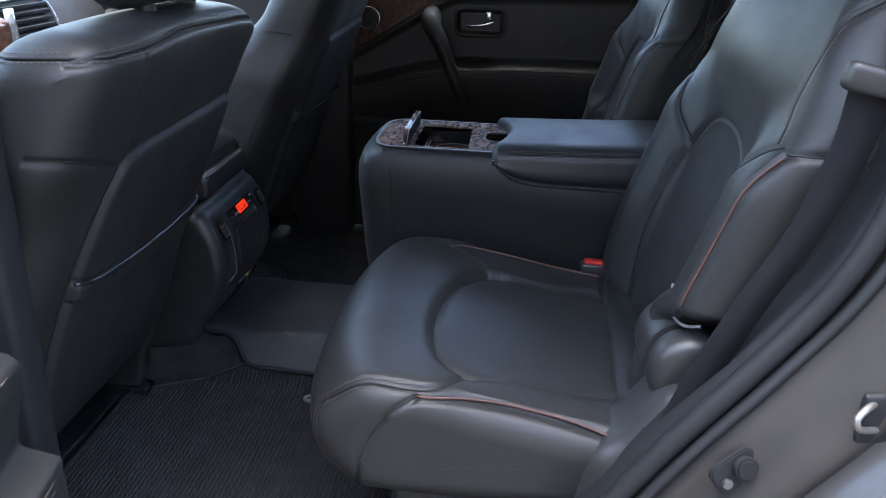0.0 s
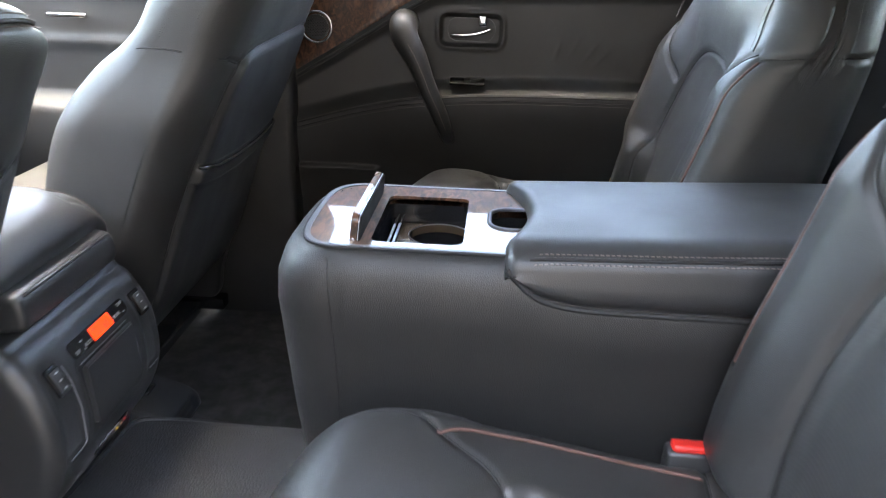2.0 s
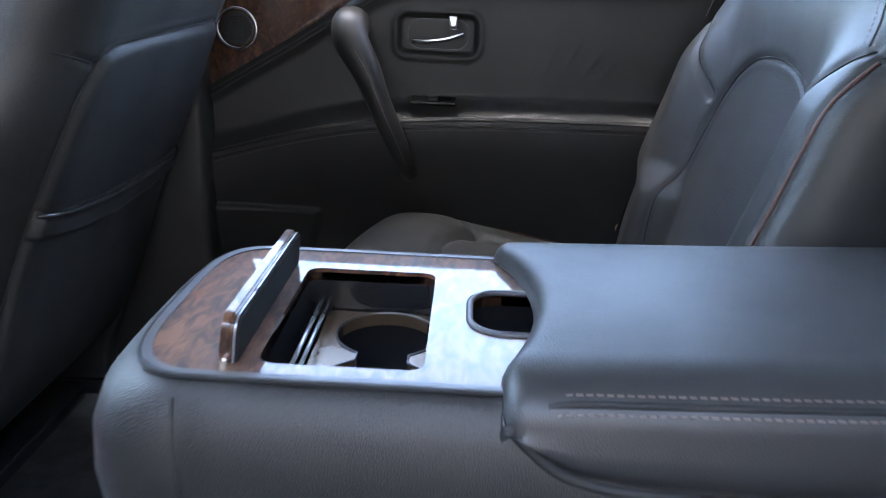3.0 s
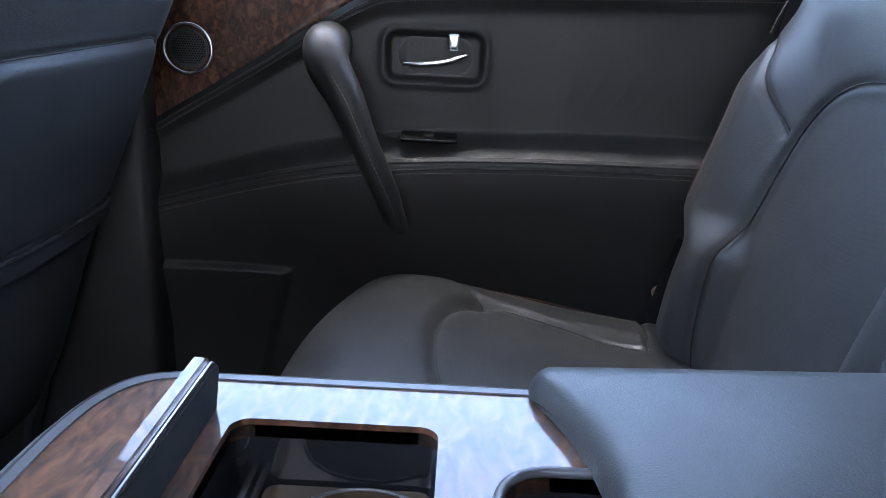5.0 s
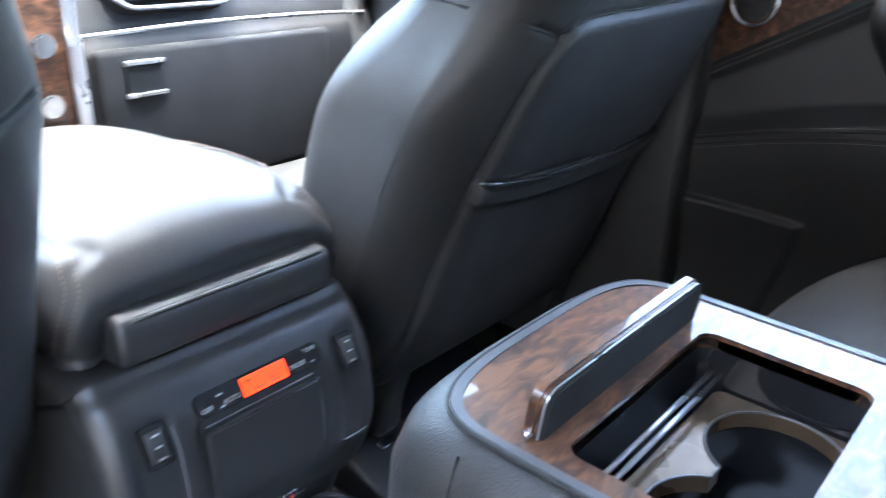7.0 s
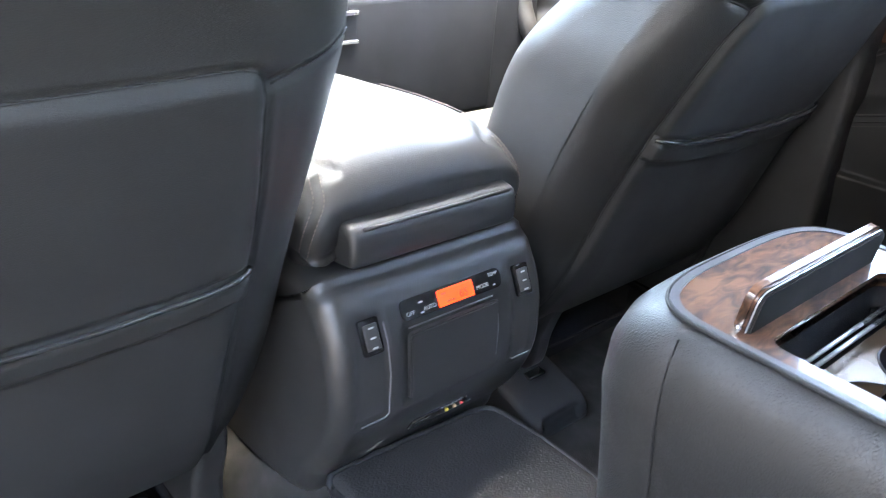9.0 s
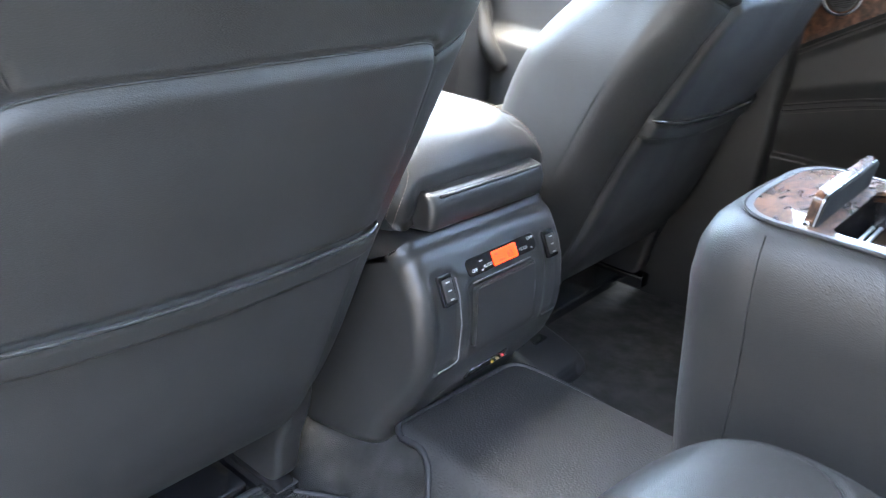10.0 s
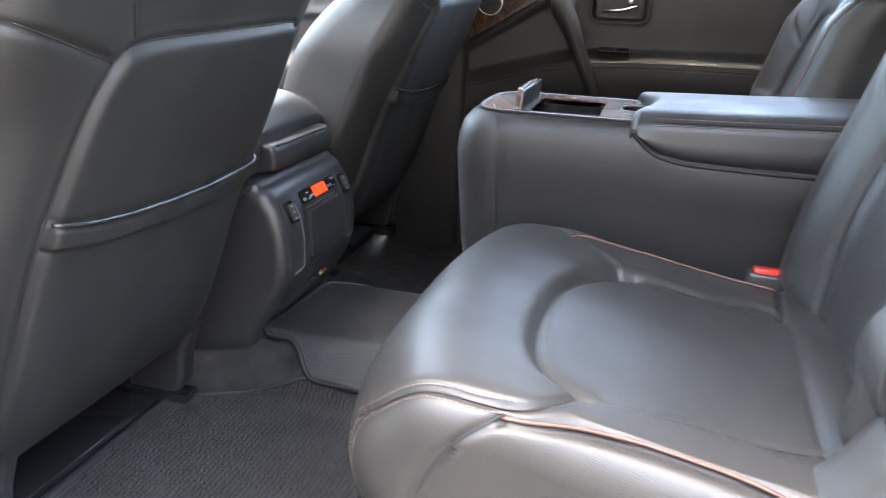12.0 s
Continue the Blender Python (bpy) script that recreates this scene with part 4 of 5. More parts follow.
        # dark bead under the skirt, deepens the shade of the gap by its colour
        tube("gap_shade", smooth_path([(x, y - sign * 0.0050, arm_low(x) - 0.002) for x in (-0.047, -0.042, -0.035, -0.02, 0.0, 0.04, 0.1, 0.2, 0.6)], 80), 0.0042, SEAM, t, "dark bead that stands in for the shade in the gap under the armrest")
    return t


def wood_top(t, zt):
    bm = bmesh.new()
    outer = resample_outline(console_outline(-0.310, 1.636, 1.889, 0.06, 0.066, 12), 120)
    box = rounded_rect(-0.163, 1.749, 0.118, 0.190, 0.012, 8)
    cup = rounded_rect(0.0, 1.762, 0.145, 0.086, 0.028, 8)
    loops = []
    for pts in (outer, box, cup):
        vs = [bm.verts.new((x, y, zt)) for x, y in pts]
        loops.append([bm.edges.new((vs[i], vs[(i + 1) % len(vs)])) for i in range(len(vs))])
    bmesh.ops.triangle_fill(bm, use_beauty=True, edges=[e for l in loops for e in l])
    ret = bmesh.ops.extrude_face_region(bm, geom=bm.faces[:])
    for v in ret["geom"]:
        if isinstance(v, bmesh.types.BMVert):
            v.co.z -= 0.012
    part("wood_top", bm, WOOD, t, "glossy lacquered burl wood top panel")
    tube("cup_rim", [(x, y, zt + 0.0002) for x, y in cup], 0.0030, TRIM_GREY, t, closed=True)
    walls = bmesh.new()
    ring = [[walls.verts.new((x, y, z)) for x, y in cup] for z in (zt - 0.002, zt - 0.07)]
    for i in range(len(cup)):
        j = (i + 1) % len(cup)
        walls.faces.new((ring[0][i], ring[0][j], ring[1][j], ring[1][i]))
    walls.faces.new(ring[1])
    part("cup_recess", walls, GLOSS_BLACK, t, "dark finger recess before the armrest")


def well(t):
    box = rounded_rect(-0.163, 1.749, 0.118, 0.190, 0.012, 8)
    bm = bmesh.new()
    ring = [[bm.verts.new((x, y, z)) for x, y in box] for z in (0.499, 0.40)]
    for i in range(len(box)):
        j = (i + 1) % len(box)
        bm.faces.new((ring[0][i], ring[0][j], ring[1][j], ring[1][i]))
    bm.faces.new(ring[1])
    part("well", bm, GLOSS_BLACK, t, "deep black storage well")
    # cup holder insert with two round openings
    bm = bmesh.new()
    outer = rounded_rect(-0.155, 1.749, 0.096, 0.184, 0.008, 8)
    loops = []
    hole = []
    gap_angle = math.asin(0.022 / 0.045)
    for cy, turn in ((1.703, math.pi / 2), (1.795, -math.pi / 2)):
        for a in np.linspace(turn + gap_angle, turn + 2 * math.pi - gap_angle, 34):
            hole.append((-0.1435 + 0.045 * math.cos(a), cy + 0.045 * math.sin(a)))
    sets = [outer, hole]
    for pts in sets:
        vs = [bm.verts.new((x, y, 0.462)) for x, y in pts]
        loops += [bm.edges.new((vs[i], vs[(i + 1) % len(vs)])) for i in range(len(vs))]
    bmesh.ops.triangle_fill(bm, use_beauty=True, edges=loops)
    ret = bmesh.ops.extrude_face_region(bm, geom=bm.faces[:])
    for v in ret["geom"]:
        if isinstance(v, bmesh.types.BMVert):
            v.co.z -= 0.012
    ins = part("cup_holder", bm, BRONZE, t, "bronze satin cup holder insert with two openings")
    tube("ring", [(x, y, 0.4625) for x, y in hole], 0.0010, DARK_SATIN, ins, closed=True)
    for dx in (0.0, 0.007):
        tube("track", [(-0.209 + dx, 1.66, 0.475), (-0.209 + dx, 1.84, 0.475)], 0.002, SATIN, t)


rear_console()


# ---- front console, seen from behind ----
def front_console():
    t = thing("front_console", "black front centre console with padded armrest and rear climate controls", "console")
    prof = [(-0.76, -0.02), (-0.712, 0.04), (-0.670, 0.10), (-0.648, 0.16), (-0.648, 0.22), (-0.657, 0.262), (-0.674, 0.296), (-0.702, 0.328), (-0.78, 0.345), (-1.3, 0.345), (-1.35, 0.30), (-1.35, 0.0), (-1.0, -0.05)]
    p = Pad(prof, 1.585, 1.945, 0.03, 0.006)
    p.seam("+x", [(1.63, 0.30), (1.612, 0.20), (1.62, 0.06)], 0.002, 0.003)
    p.press("+x", rounded_rect(1.765, 0.217, 0.162, 0.110, 0.008, 4), 0.004, 0.004, smooth=False)
    p.press("+x", rounded_rect(1.636, 0.225, 0.050, 0.14, 0.006, 4), 0.004, 0.003, smooth=False)
    p.press("+x", rounded_rect(1.898, 0.225, 0.042, 0.14, 0.006, 4), 0.004, 0.003, smooth=False)
    p.build(t, "body", PLASTIC)

    def face(z):
        zz = np.array([0.04, 0.10, 0.16, 0.22, 0.262, 0.296, 0.328])
        xx = np.array([-0.712, -0.670, -0.648, -0.648, -0.657, -0.674, -0.702])
        return float(np.interp(z, zz, xx))

    def at(y, z, lift=0.002):
        s = -math.degrees(math.atan2(face(z + 0.01) - face(z - 0.01), 0.02))
        return pose(face(z) + lift, y, z, 90, 0, 90) @ pose(0, 0, 0, -s, 0, 0)
    pocket = part("pocket_lid", moved(plate_bm(rounded_rect(0, 0, 0.150, 0.096, 0.006), 0.008, 0.002), at(1.767, 0.217, 0.0035)), PLASTIC, t, "flat black storage flap")
    for line in ([(1.695, 0.268), (1.838, 0.268)], [(1.844, 0.262), (1.844, 0.172), (1.838, 0.167), (1.70, 0.167)], [(1.661, 0.285), (1.661, 0.160), (1.655, 0.155), (1.620, 0.155)], [(1.876, 0.160), (1.882, 0.155), (1.918, 0.155)]):
        tube("edge_line", [tuple(at(y, z, 0.0014) @ Vector((0, 0, 0))) for y, z in resample_outline(line, 24)], 0.0011, EDGE, t, n=5)
    tube("lip", [tuple(at(y, 0.086, 0.003) @ Vector((0, 0, 0))) for y in np.linspace(1.735, 1.835, 8)], 0.0012, EDGE, t, "thin pale lip below the jacks", n=6)
    strip = part("control_strip", moved(plate_bm(rounded_rect(0, 0, 0.170, 0.026, 0.009), 0.004, 0.001), at(1.773, 0.289, 0.004)), GLOSS_BLACK, t, "gloss black climate control strip")
    part("display", moved(plate_bm(rounded_rect(0, 0, 0.060, 0.0215, 0.001), 0.002), at(1.776, 0.289, 0.0055)), ORANGE, strip, "lit orange display")
    for y, z, s, txt in ((1.700, 0.285, 0.0075, "OFF"), (1.731, 0.285, 0.0075, "AUTO"), (1.821, 0.286, 0.0075, "MODE"), (1.842, 0.296, 0.007, "TEMP")):
        lettering(txt, s, at(y, z, 0.0062), PRINT, strip)
    lettering("65", 0.015, at(1.788, 0.287, 0.0062), DIGIT, strip)
    for y, z, w in ((1.762, 0.284, 0.006), (1.770, 0.284, 0.006), (1.755, 0.294, 0.008), (1.718, 0.294, 0.007), (1.718, 0.282, 0.005), (1.842, 0.283, 0.004)):
        part("mark", moved(plate_bm(rounded_rect(0, 0, w, 0.0022, 0.0005, 2), 0.0004), at(y, z, 0.0062)), PRINT if y > 1.8 or y < 1.73 else DIGIT, strip)
    for y in (1.640, 1.897):
        sw = part("heat_switch", moved(plate_bm(rounded_rect(0, 0, 0.028, 0.044, 0.003), 0.006, 0.0015), at(y, 0.275, 0.0035)), GLOSS_BLACK, t, "black seat heater rocker switch")
        part("rocker", moved(box_bm(-0.010, 0.010, -0.016, 0.016, -0.002, 0.002, 0.0015), at(y, 0.275, 0.004)), PLASTIC, sw)
        for dz in (0.011, 0.0, -0.011):
            part("mark", moved(plate_bm(rounded_rect(0, 0, 0.008, 0.0022, 0.0008, 2), 0.0004), at(y, 0.275 + dz, 0.0066)), PRINT, sw)
    # sockets at the foot
    av = part("socket_plate", moved(plate_bm(rounded_rect(0, 0, 0.10, 0.024, 0.004), 0.004, 0.001), at(1.765, 0.100, 0.003)), GLOSS_BLACK, t)
    for y, m in ((1.780, YELLOW), (1.794, TAN), (1.808, RED)):
        part("jack", moved(cyl_bm(0.0030, 0.006, 16, 0.001), at(y, 0.099, 0.003)), m, av, "small coloured audio and video jack")
    lettering("SOCKET", 0.0075, at(1.736, 0.104, 0.0036), PRINT, av)
    for dy, dz, w in ((1.736, 0.095, 0.024),):
        part("mark", moved(plate_bm(rounded_rect(0, 0, w, 0.003, 0.0008, 2), 0.0004), at(dy, dz, 0.0036)), PRINT, av)
    cup = part("outlet_cover", moved(plate_bm(rounded_rect(0, 0, 0.05, 0.045, 0.008), 0.004, 0.001), at(1.672, 0.075, 0.001)), PLASTIC, t)
    for dy, dz, w, h in ((1.672, 0.085, 0.010, 0.010), (1.672, 0.073, 0.022, 0.004), (1.668, 0.064, 0.014, 0.003)):
        part("mark", moved(plate_bm(rounded_rect(0, 0, w, h, 0.001, 2), 0.0004), at(dy, dz, 0.002)), PRINT, cup)
    # handle bar under the pad
    hp = [(-0.78, 0.345), (-0.705, 0.347), (-0.690, 0.362), (-0.694, 0.392), (-0.712, 0.402), (-0.78, 0.402)]
    h = Pad(hp, 1.632, 1.902, 0.010, 0.005)
    h.build(t, "handle_bar", PLASTIC, "black bar below the armrest pad")
    tube("handle_edge", [(-0.6955, y, 0.398) for y in np.linspace(1.65, 1.885, 8)], 0.0025, PLASTIC, t)
    # padded lid
    ap = [(-0.745, 0.345), (-0.722, 0.365), (-0.714, 0.405), (-0.720, 0.435), (-0.745, 0.463), (-0.80, 0.482), (-0.90, 0.485), (-1.05, 0.474), (-1.20, 0.457), (-1.24, 0.42), (-1.22, 0.36), (-1.0, 0.345)]
    def awarp(g):
        g = g.copy()
        g[:, :, 2] -= 0.035 * (np.abs(g[:, :, 1] - CY) / 0.18) ** 2.5 * np.clip((g[:, :, 2] - 0.35) / 0.1, 0, 1)
        return g
    a = Pad(ap, 1.588, 1.944, 0.03, 0.006, awarp)
    for s in ("-y", "+y"):
        a.seam(s, [(-0.735, 0.36), (-0.726, 0.41), (-0.745, 0.44), (-0.80, 0.46), (-1.2, 0.455)], 0.004, 0.004, limit=0.1)
    a.press("+x", rounded_rect(1.767, 0.36, 0.29, 0.105, 0.012, 4), 0.006, 0.012, smooth=False)
    a.build(t, "armrest_pad", PAD_LEATHER, "padded leather armrest lid")
    for s in ("-y", "+y"):
        pth, nv = a.on(s, [(-0.735, 0.36), (-0.726, 0.41), (-0.745, 0.44), (-0.80, 0.46), (-1.0, 0.462)], 0.004, 0.0005, limit=0.1)
        stitches("stitching", pth, nv, THREAD, t, 0.006)
        stitches("stitching", pth, nv, THREAD, t, -0.006)


front_console()


# ---- front seats ----
def front_seat(at, wide):
    """wide: how far the shoulder on the -y side stands out."""
    seat = thing("bucket_chair", "black leather front seat with a map pocket in its back", "car seat", at, group="front seats")
    # the rear face: x against z
    prof = [(-0.845, 0.055), (-0.805, 0.070), (-0.768, 0.125), (-0.735, 0.20), (-0.695, 0.32), (-0.655, 0.42), (-0.605, 0.53), (-0.562, 0.63), (-0.53, 0.70), (-0.504, 0.765), (-0.508, 0.792), (-0.535, 0.812), (-0.60, 0.815), (-0.655, 0.795), (-0.70, 0.740), (-0.728, 0.680), (-0.762, 0.642), (-0.808, 0.605), (-0.855, 0.55), (-0.895, 0.48), (-0.925, 0.38), (-0.95, 0.25), (-0.96, 0.12), (-0.94, 0.06)]

    def warp(g):
        g = g.copy()
        z, y = g[:, :, 2], g[:, :, 1]
        g[:, :, 2] -= np.where(y < 0, 0.032 - 0.02 * wide, 0.032) * np.clip(np.abs(y) / 0.32, 0, 1) ** 3 * step_up((z - 0.68) / 0.12)
        f = 1 - np.where(y > 0, 0.15 * step_up((z - 0.62) / 0.18), 0.05 * step_up((z - 0.64) / 0.2)) - 0.12 * step_up((0.3 - z) / 0.3) - 0.22 * step_up((0.13 - z) / 0.11) * (y > 0)
        outer = (y < 0) * step_up((z - 0.5) / 0.15)
        g[:, :, 1] = y * f * (1 + (0.22 * wide - 0.10) * outer)
        g[:, :, 0] -= (0.10 - 0.075 * outer * wide) * step_up((np.abs(y) - 0.19) / 0.20) * np.clip((g[:, :, 0] + 0.93 + (0.0 - z) * 0.4) / 0.2, 0, 1)
        return g
    b = Pad(prof, -0.322, 0.322, 0.058, 0.004, warp, even=110)
    panel = [(-0.255, 0.05), (-0.246, 0.25), (-0.238, 0.43), (-0.228, 0.55), (-0.212, 0.598), (-0.180, 0.626), (-0.035, 0.632), (0.115, 0.636), (0.190, 0.638), (0.206, 0.625), (0.214, 0.58), (0.232, 0.43), (0.225, 0.2), (0.215, 0.02)]
    b.press("+x", panel + [(0.0, -0.05)], -0.010, 0.016, limit=0.05)
    b.seam("+x", panel, 0.006, 0.005, 100, limit=0.05)
    pocket = [(-0.237, 0.430), (-0.135, 0.414), (0.015, 0.405), (0.145, 0.409), (0.231, 0.420)]
    b.seam("+x", pocket, 0.006, 0.004)
    b.press("+x", pocket + [(0.228, 0.386), (0.145, 0.370), (0.015, 0.365), (-0.135, 0.378), (-0.237, 0.398)], -0.007, 0.005, smooth=False)
    b.seam("+x", [(p, q - 0.036) for p, q in pocket], 0.003, 0.004)
    b.seam("+x", [(-0.25 - 0.11 * wide, 0.622 + 0.033 * wide), (-0.235 - 0.045 * wide, 0.617 + 0.015 * wide), (-0.205, 0.607)], 0.005, 0.005, limit=0.05)
    b.seam("+x", [(0.30, 0.648), (0.27, 0.637), (0.212, 0.622)], 0.005, 0.005, limit=0.1)
    if wide:
        b.seam("+x", [(-0.225, 0.780), (-0.224, 0.73), (-0.207, 0.68), (-0.184, 0.632)], 0.003, 0.003)
    top = [(-0.335 + 0.04 * (1 - wide), 0.776 - 0.012 * (1 - wide)), (-0.30, 0.782 - 0.01 * (1 - wide)), (-0.229, 0.783), (-0.165, 0.787), (-0.101, 0.793), (0.0, 0.792), (0.084, 0.788), (0.2, 0.782), (0.262, 0.770)]
    b.seam("+x", top, 0.005, 0.005, limit=0.05)
    b.panel("back_panel", "+x", panel + [(0.0, -0.08)], BACK_VINYL, "stiff black back panel with a map pocket", limit=0.05)
    b.build(seat, "backrest", LEATHER)
    p, nv = b.on("+x", top, 0.004, 0.0006, limit=0.05)
    if wide:
        ps, ns = b.on("-y", [(-0.66, 0.776), (-0.60, 0.780), (-0.56, 0.782), (-0.53, 0.783)], 0.004, 0.0006, limit=0.05)
        both = np.vstack([ps[:-4], p[5:]])
        turn = np.vstack([ns[:-4], nv[5:]])
        p = smooth_path(both[::7], 220)
        nv = np.array([turn[np.argmin(((both - w) ** 2).sum(1))] for w in p])
    tube("seam", p, 0.0026, SEAM, seat, n=6)
    if wide:
        b.cord("+x", [(-0.335, 0.652), (-0.28, 0.632), (-0.205, 0.607)], seat, limit=0.0)
    else:
        round_side, _ = b.on("-y", [(-0.72, 0.640), (-0.68, 0.642), (-0.64, 0.637)], 0.006, 0.0006, limit=0.05)
        across, _ = b.on("+x", [(-0.265, 0.625), (-0.24, 0.618), (-0.205, 0.607)], 0.006, 0.0006, limit=0.05)
        tube("seam", smooth_path(np.vstack([round_side[::3], across[::3]]), 60), 0.0016, SEAM, seat, n=5)
    if wide:
        b.cord("+x", [(-0.225, 0.778), (-0.224, 0.73), (-0.207, 0.68), (-0.184, 0.634)], seat)
    b.cord("+x", [(0.31, 0.650), (0.27, 0.637), (0.214, 0.622)], seat, limit=0.0)
    b.cord("+x", panel[1:], seat, limit=0.05)
    stitches("stitching", p, nv, THREAD, seat, 0.007, 0.006, 0.003)
    stitches("stitching", p, nv, THREAD, seat, -0.007, 0.006, 0.003)
    p, nv = b.on("+x", pocket, 0.005, 0.004)
    tube("pocket_edge", p + np.array([0.004, 0, -0.003]), 0.0030, PIPE_BLACK, seat)
    b.cord("+x", [(q, w - 0.036) for q, w in pocket], seat)
    # head restraint
    for s in (-0.075, 0.075):
        part("collar", moved(cyl_bm(0.017, 0.022, 24, 0.004), pose(-0.572, s, 0.822)), PLASTIC, seat)
        part("post", moved(cyl_bm(0.006, 0.10, 16), pose(-0.572, s, 0.86)), CHROME, seat)
    hr = Pad([(-0.555, 0.826), (-0.515, 0.86), (-0.505, 0.96), (-0.535, 1.03), (-0.60, 1.035), (-0.65, 0.98), (-0.655, 0.87), (-0.62, 0.822)], -0.14, 0.14, 0.035, 0.008)
    hr.build(seat, "headrest", LEATHER)
    # cushion in front
    cu = Pad([(-0.90, 0.06), (-0.86, 0.16), (-0.89, 0.25), (-1.05, 0.27), (-1.22, 0.28), (-1.30, 0.22), (-1.28, 0.12), (-1.1, 0.05)], -0.30, 0.30, 0.045, 0.012)
    cu.build(seat, "cushion", LEATHER)
    part("rail_cover", box_bm(-1.08, -0.852, -0.24, 0.19, -0.087, -0.057, 0.006), GLOSS_BLACK, seat, "black cover over the seat rails")
    # foot of the seat on its rail
    for s in (0.225, -0.225):
        br = Pad([(-0.93, -0.06), (-0.90, 0.03), (-0.86, 0.07), (-0.825, 0.125), (-0.79, 0.130), (-0.785, 0.09), (-0.805, 0.02), (-0.82, -0.05), (-0.88, -0.075)], s - 0.012, s + 0.034, 0.012, 0.005)
        br.build(seat, "bracket", PLASTIC, "black plastic cap over the seat bracket")
        part("rail", box_bm(-1.30, -0.80, s - 0.022, s + 0.022, -0.086, -0.055, 0.004), GLOSS_BLACK, seat, "black steel seat rail")
    return seat


driver_seat = front_seat((0, SEAT_Y - 0.012, 0), 1.0)
passenger_seat = front_seat((0.05, 2 * CY - SEAT_Y + 0.036, 0.04), 0.0)


# ---- right rear door ----
def rear_door():
    d = thing("rear_door", "closed black rear door panel with leather armrest and burl wood trim", "car door")
    arm = np.array([(-0.80, 0.36), (-0.56, 0.427), (-0.42, 0.468), (-0.30, 0.496), (-0.2, 0.508), (-0.04, 0.517), (0.25, 0.520), (0.8, 0.52)])
    upper = np.array([(-0.80, 0.40), (-0.62, 0.505), (-0.55, 0.548), (-0.41, 0.632), (-0.30, 0.700), (-0.25, 0.728), (-0.20, 0.742), (0.0, 0.752), (0.32, 0.762), (0.8, 0.77)])
    arm_s, up_s = smooth_path(arm, 120), smooth_path(upper, 120)

    def za(x):
        return np.interp(x, arm_s[:, 0], arm_s[:, 1])

    def zu(x):
        return np.interp(x, up_s[:, 0], up_s[:, 1])

    def face(x, z):
        p = 0.022 + 0.035 * step_up((x + 0.55) / 0.35)
        a, u = za(x), zu(x)
        y = 2.645 - p * step_up((a + 0.040 - z) / 0.045)
        y = y + 0.045 * step_up((a - 0.02 - z) / 0.25)
        y = y - 0.010 * np.exp(-((z - u) / 0.016) ** 2)
        # handle dish
        qx, qz = np.abs(x + 0.145) - 0.055, np.abs(z - 0.660) - 0.018
        dd = np.hypot(np.maximum(qx, 0), np.maximum(qz, 0)) + np.minimum(np.maximum(qx, qz), 0) - 0.022
        y = y + 0.008 * step_up(-dd / 0.012) - 0.003 * np.exp(-(dd / 0.006) ** 2)
        # loose wrinkles in the leather
        for wx, wz, s in ((0.10, 0.63, 0.5), (0.14, 0.62, 0.7), (0.165, 0.605, 0.9), (0.06, 0.62, 0.3)):
            l = (x - wx) - (z - wz) * s
            y = y - 0.0011 * np.exp(-(l / 0.006) ** 2) * np.exp(-((z - wz) / 0.022) ** 2)
        # lower storage bulge
        pk = step_up((-0.36 - x + (z - 0.3) * 0.25) / 0.02) * step_up((0.325 - z) / 0.012)
        return y - 0.012 * pk
    relief("panel", -0.80, 0.66, -0.08, 0.775, face, 2.68, LEATHER, d, step=0.0034)
    # wood above the roll at the front
    wood = relief("wood_trim", -0.80, -0.24, 0.40, 0.785, lambda x, z: 2.642 - 0.003 * step_up((z - zu(x) - 0.014) / 0.006), 2.66, WOOD, d, "glossy burl wood trim", step=0.006, keep=lambda x, z: z > zu(x) + 0.014)
    for off in (0.005, -0.005):
        xs = np.linspace(-0.66, 0.45, 260)
        pth = np.stack([xs, face(xs, zu(xs) + off) - 0.0006, zu(xs) + off], 1)
        stitches("stitching", pth, np.tile([0, -1.0, 0], (260, 1)), DARK_THREAD, d, rise=0.0)
    xs = np.linspace(-0.66, 0.45, 260)
    for zl, off in ((zu, 0.0), (za, 0.0), (za, -0.011)):
        tube("seam", np.stack([xs, face(xs, zl(xs) + off) - 0.0002, zl(xs) + off], 1), 0.0017, SEAM, d, n=6)
    for off in (0.005, -0.017):
        pth = np.stack([xs, face(xs, za(xs) + off) - 0.0006, za(xs) + off], 1)
        stitches("stitching", pth, np.tile([0, -1.0, 0], (260, 1)), DARK_THREAD, d, rise=0.0)
    # tweeter
    sp = pose(-0.512, 2.636, 0.657, 90, 0, 0)
    tw = part("tweeter", moved(cyl_bm(0.030, 0.006, 40, 0.002), sp), PLASTIC, d, "round dark speaker grille")
    bm = bmesh.new()
    for i in range(-7, 8):
        for j in range(-7, 8):
            if i * i + j * j < 46:
                bmesh.ops.create_cone(bm, cap_ends=True, segments=6, radius1=0.0012, radius2=0.0012, depth=0.002, matrix=sp @ Matrix.Translation((i * 0.0038 + (j % 2) * 0.0019, j * 0.0034, 0.003)))
    part("grille", bm, GLOSS_BLACK, tw)
    tube("ring", [tuple(sp @ Vector((0.036 * math.cos(a), 0.036 * math.sin(a), 0.003))) for a in np.linspace(0, 2 * math.pi, 48, endpoint=False)], 0.0032, CHROME, tw, "chrome ring", closed=True)
    # grip
    path = smooth_path([(-0.302, 2.645, 0.672), (-0.300, 2.60, 0.668), (-0.292, 2.575, 0.645), (-0.265, 2.562, 0.60), (-0.235, 2.560, 0.53), (-0.208, 2.566, 0.47), (-0.195, 2.580, 0.43), (-0.188, 2.605, 0.405)], 60)
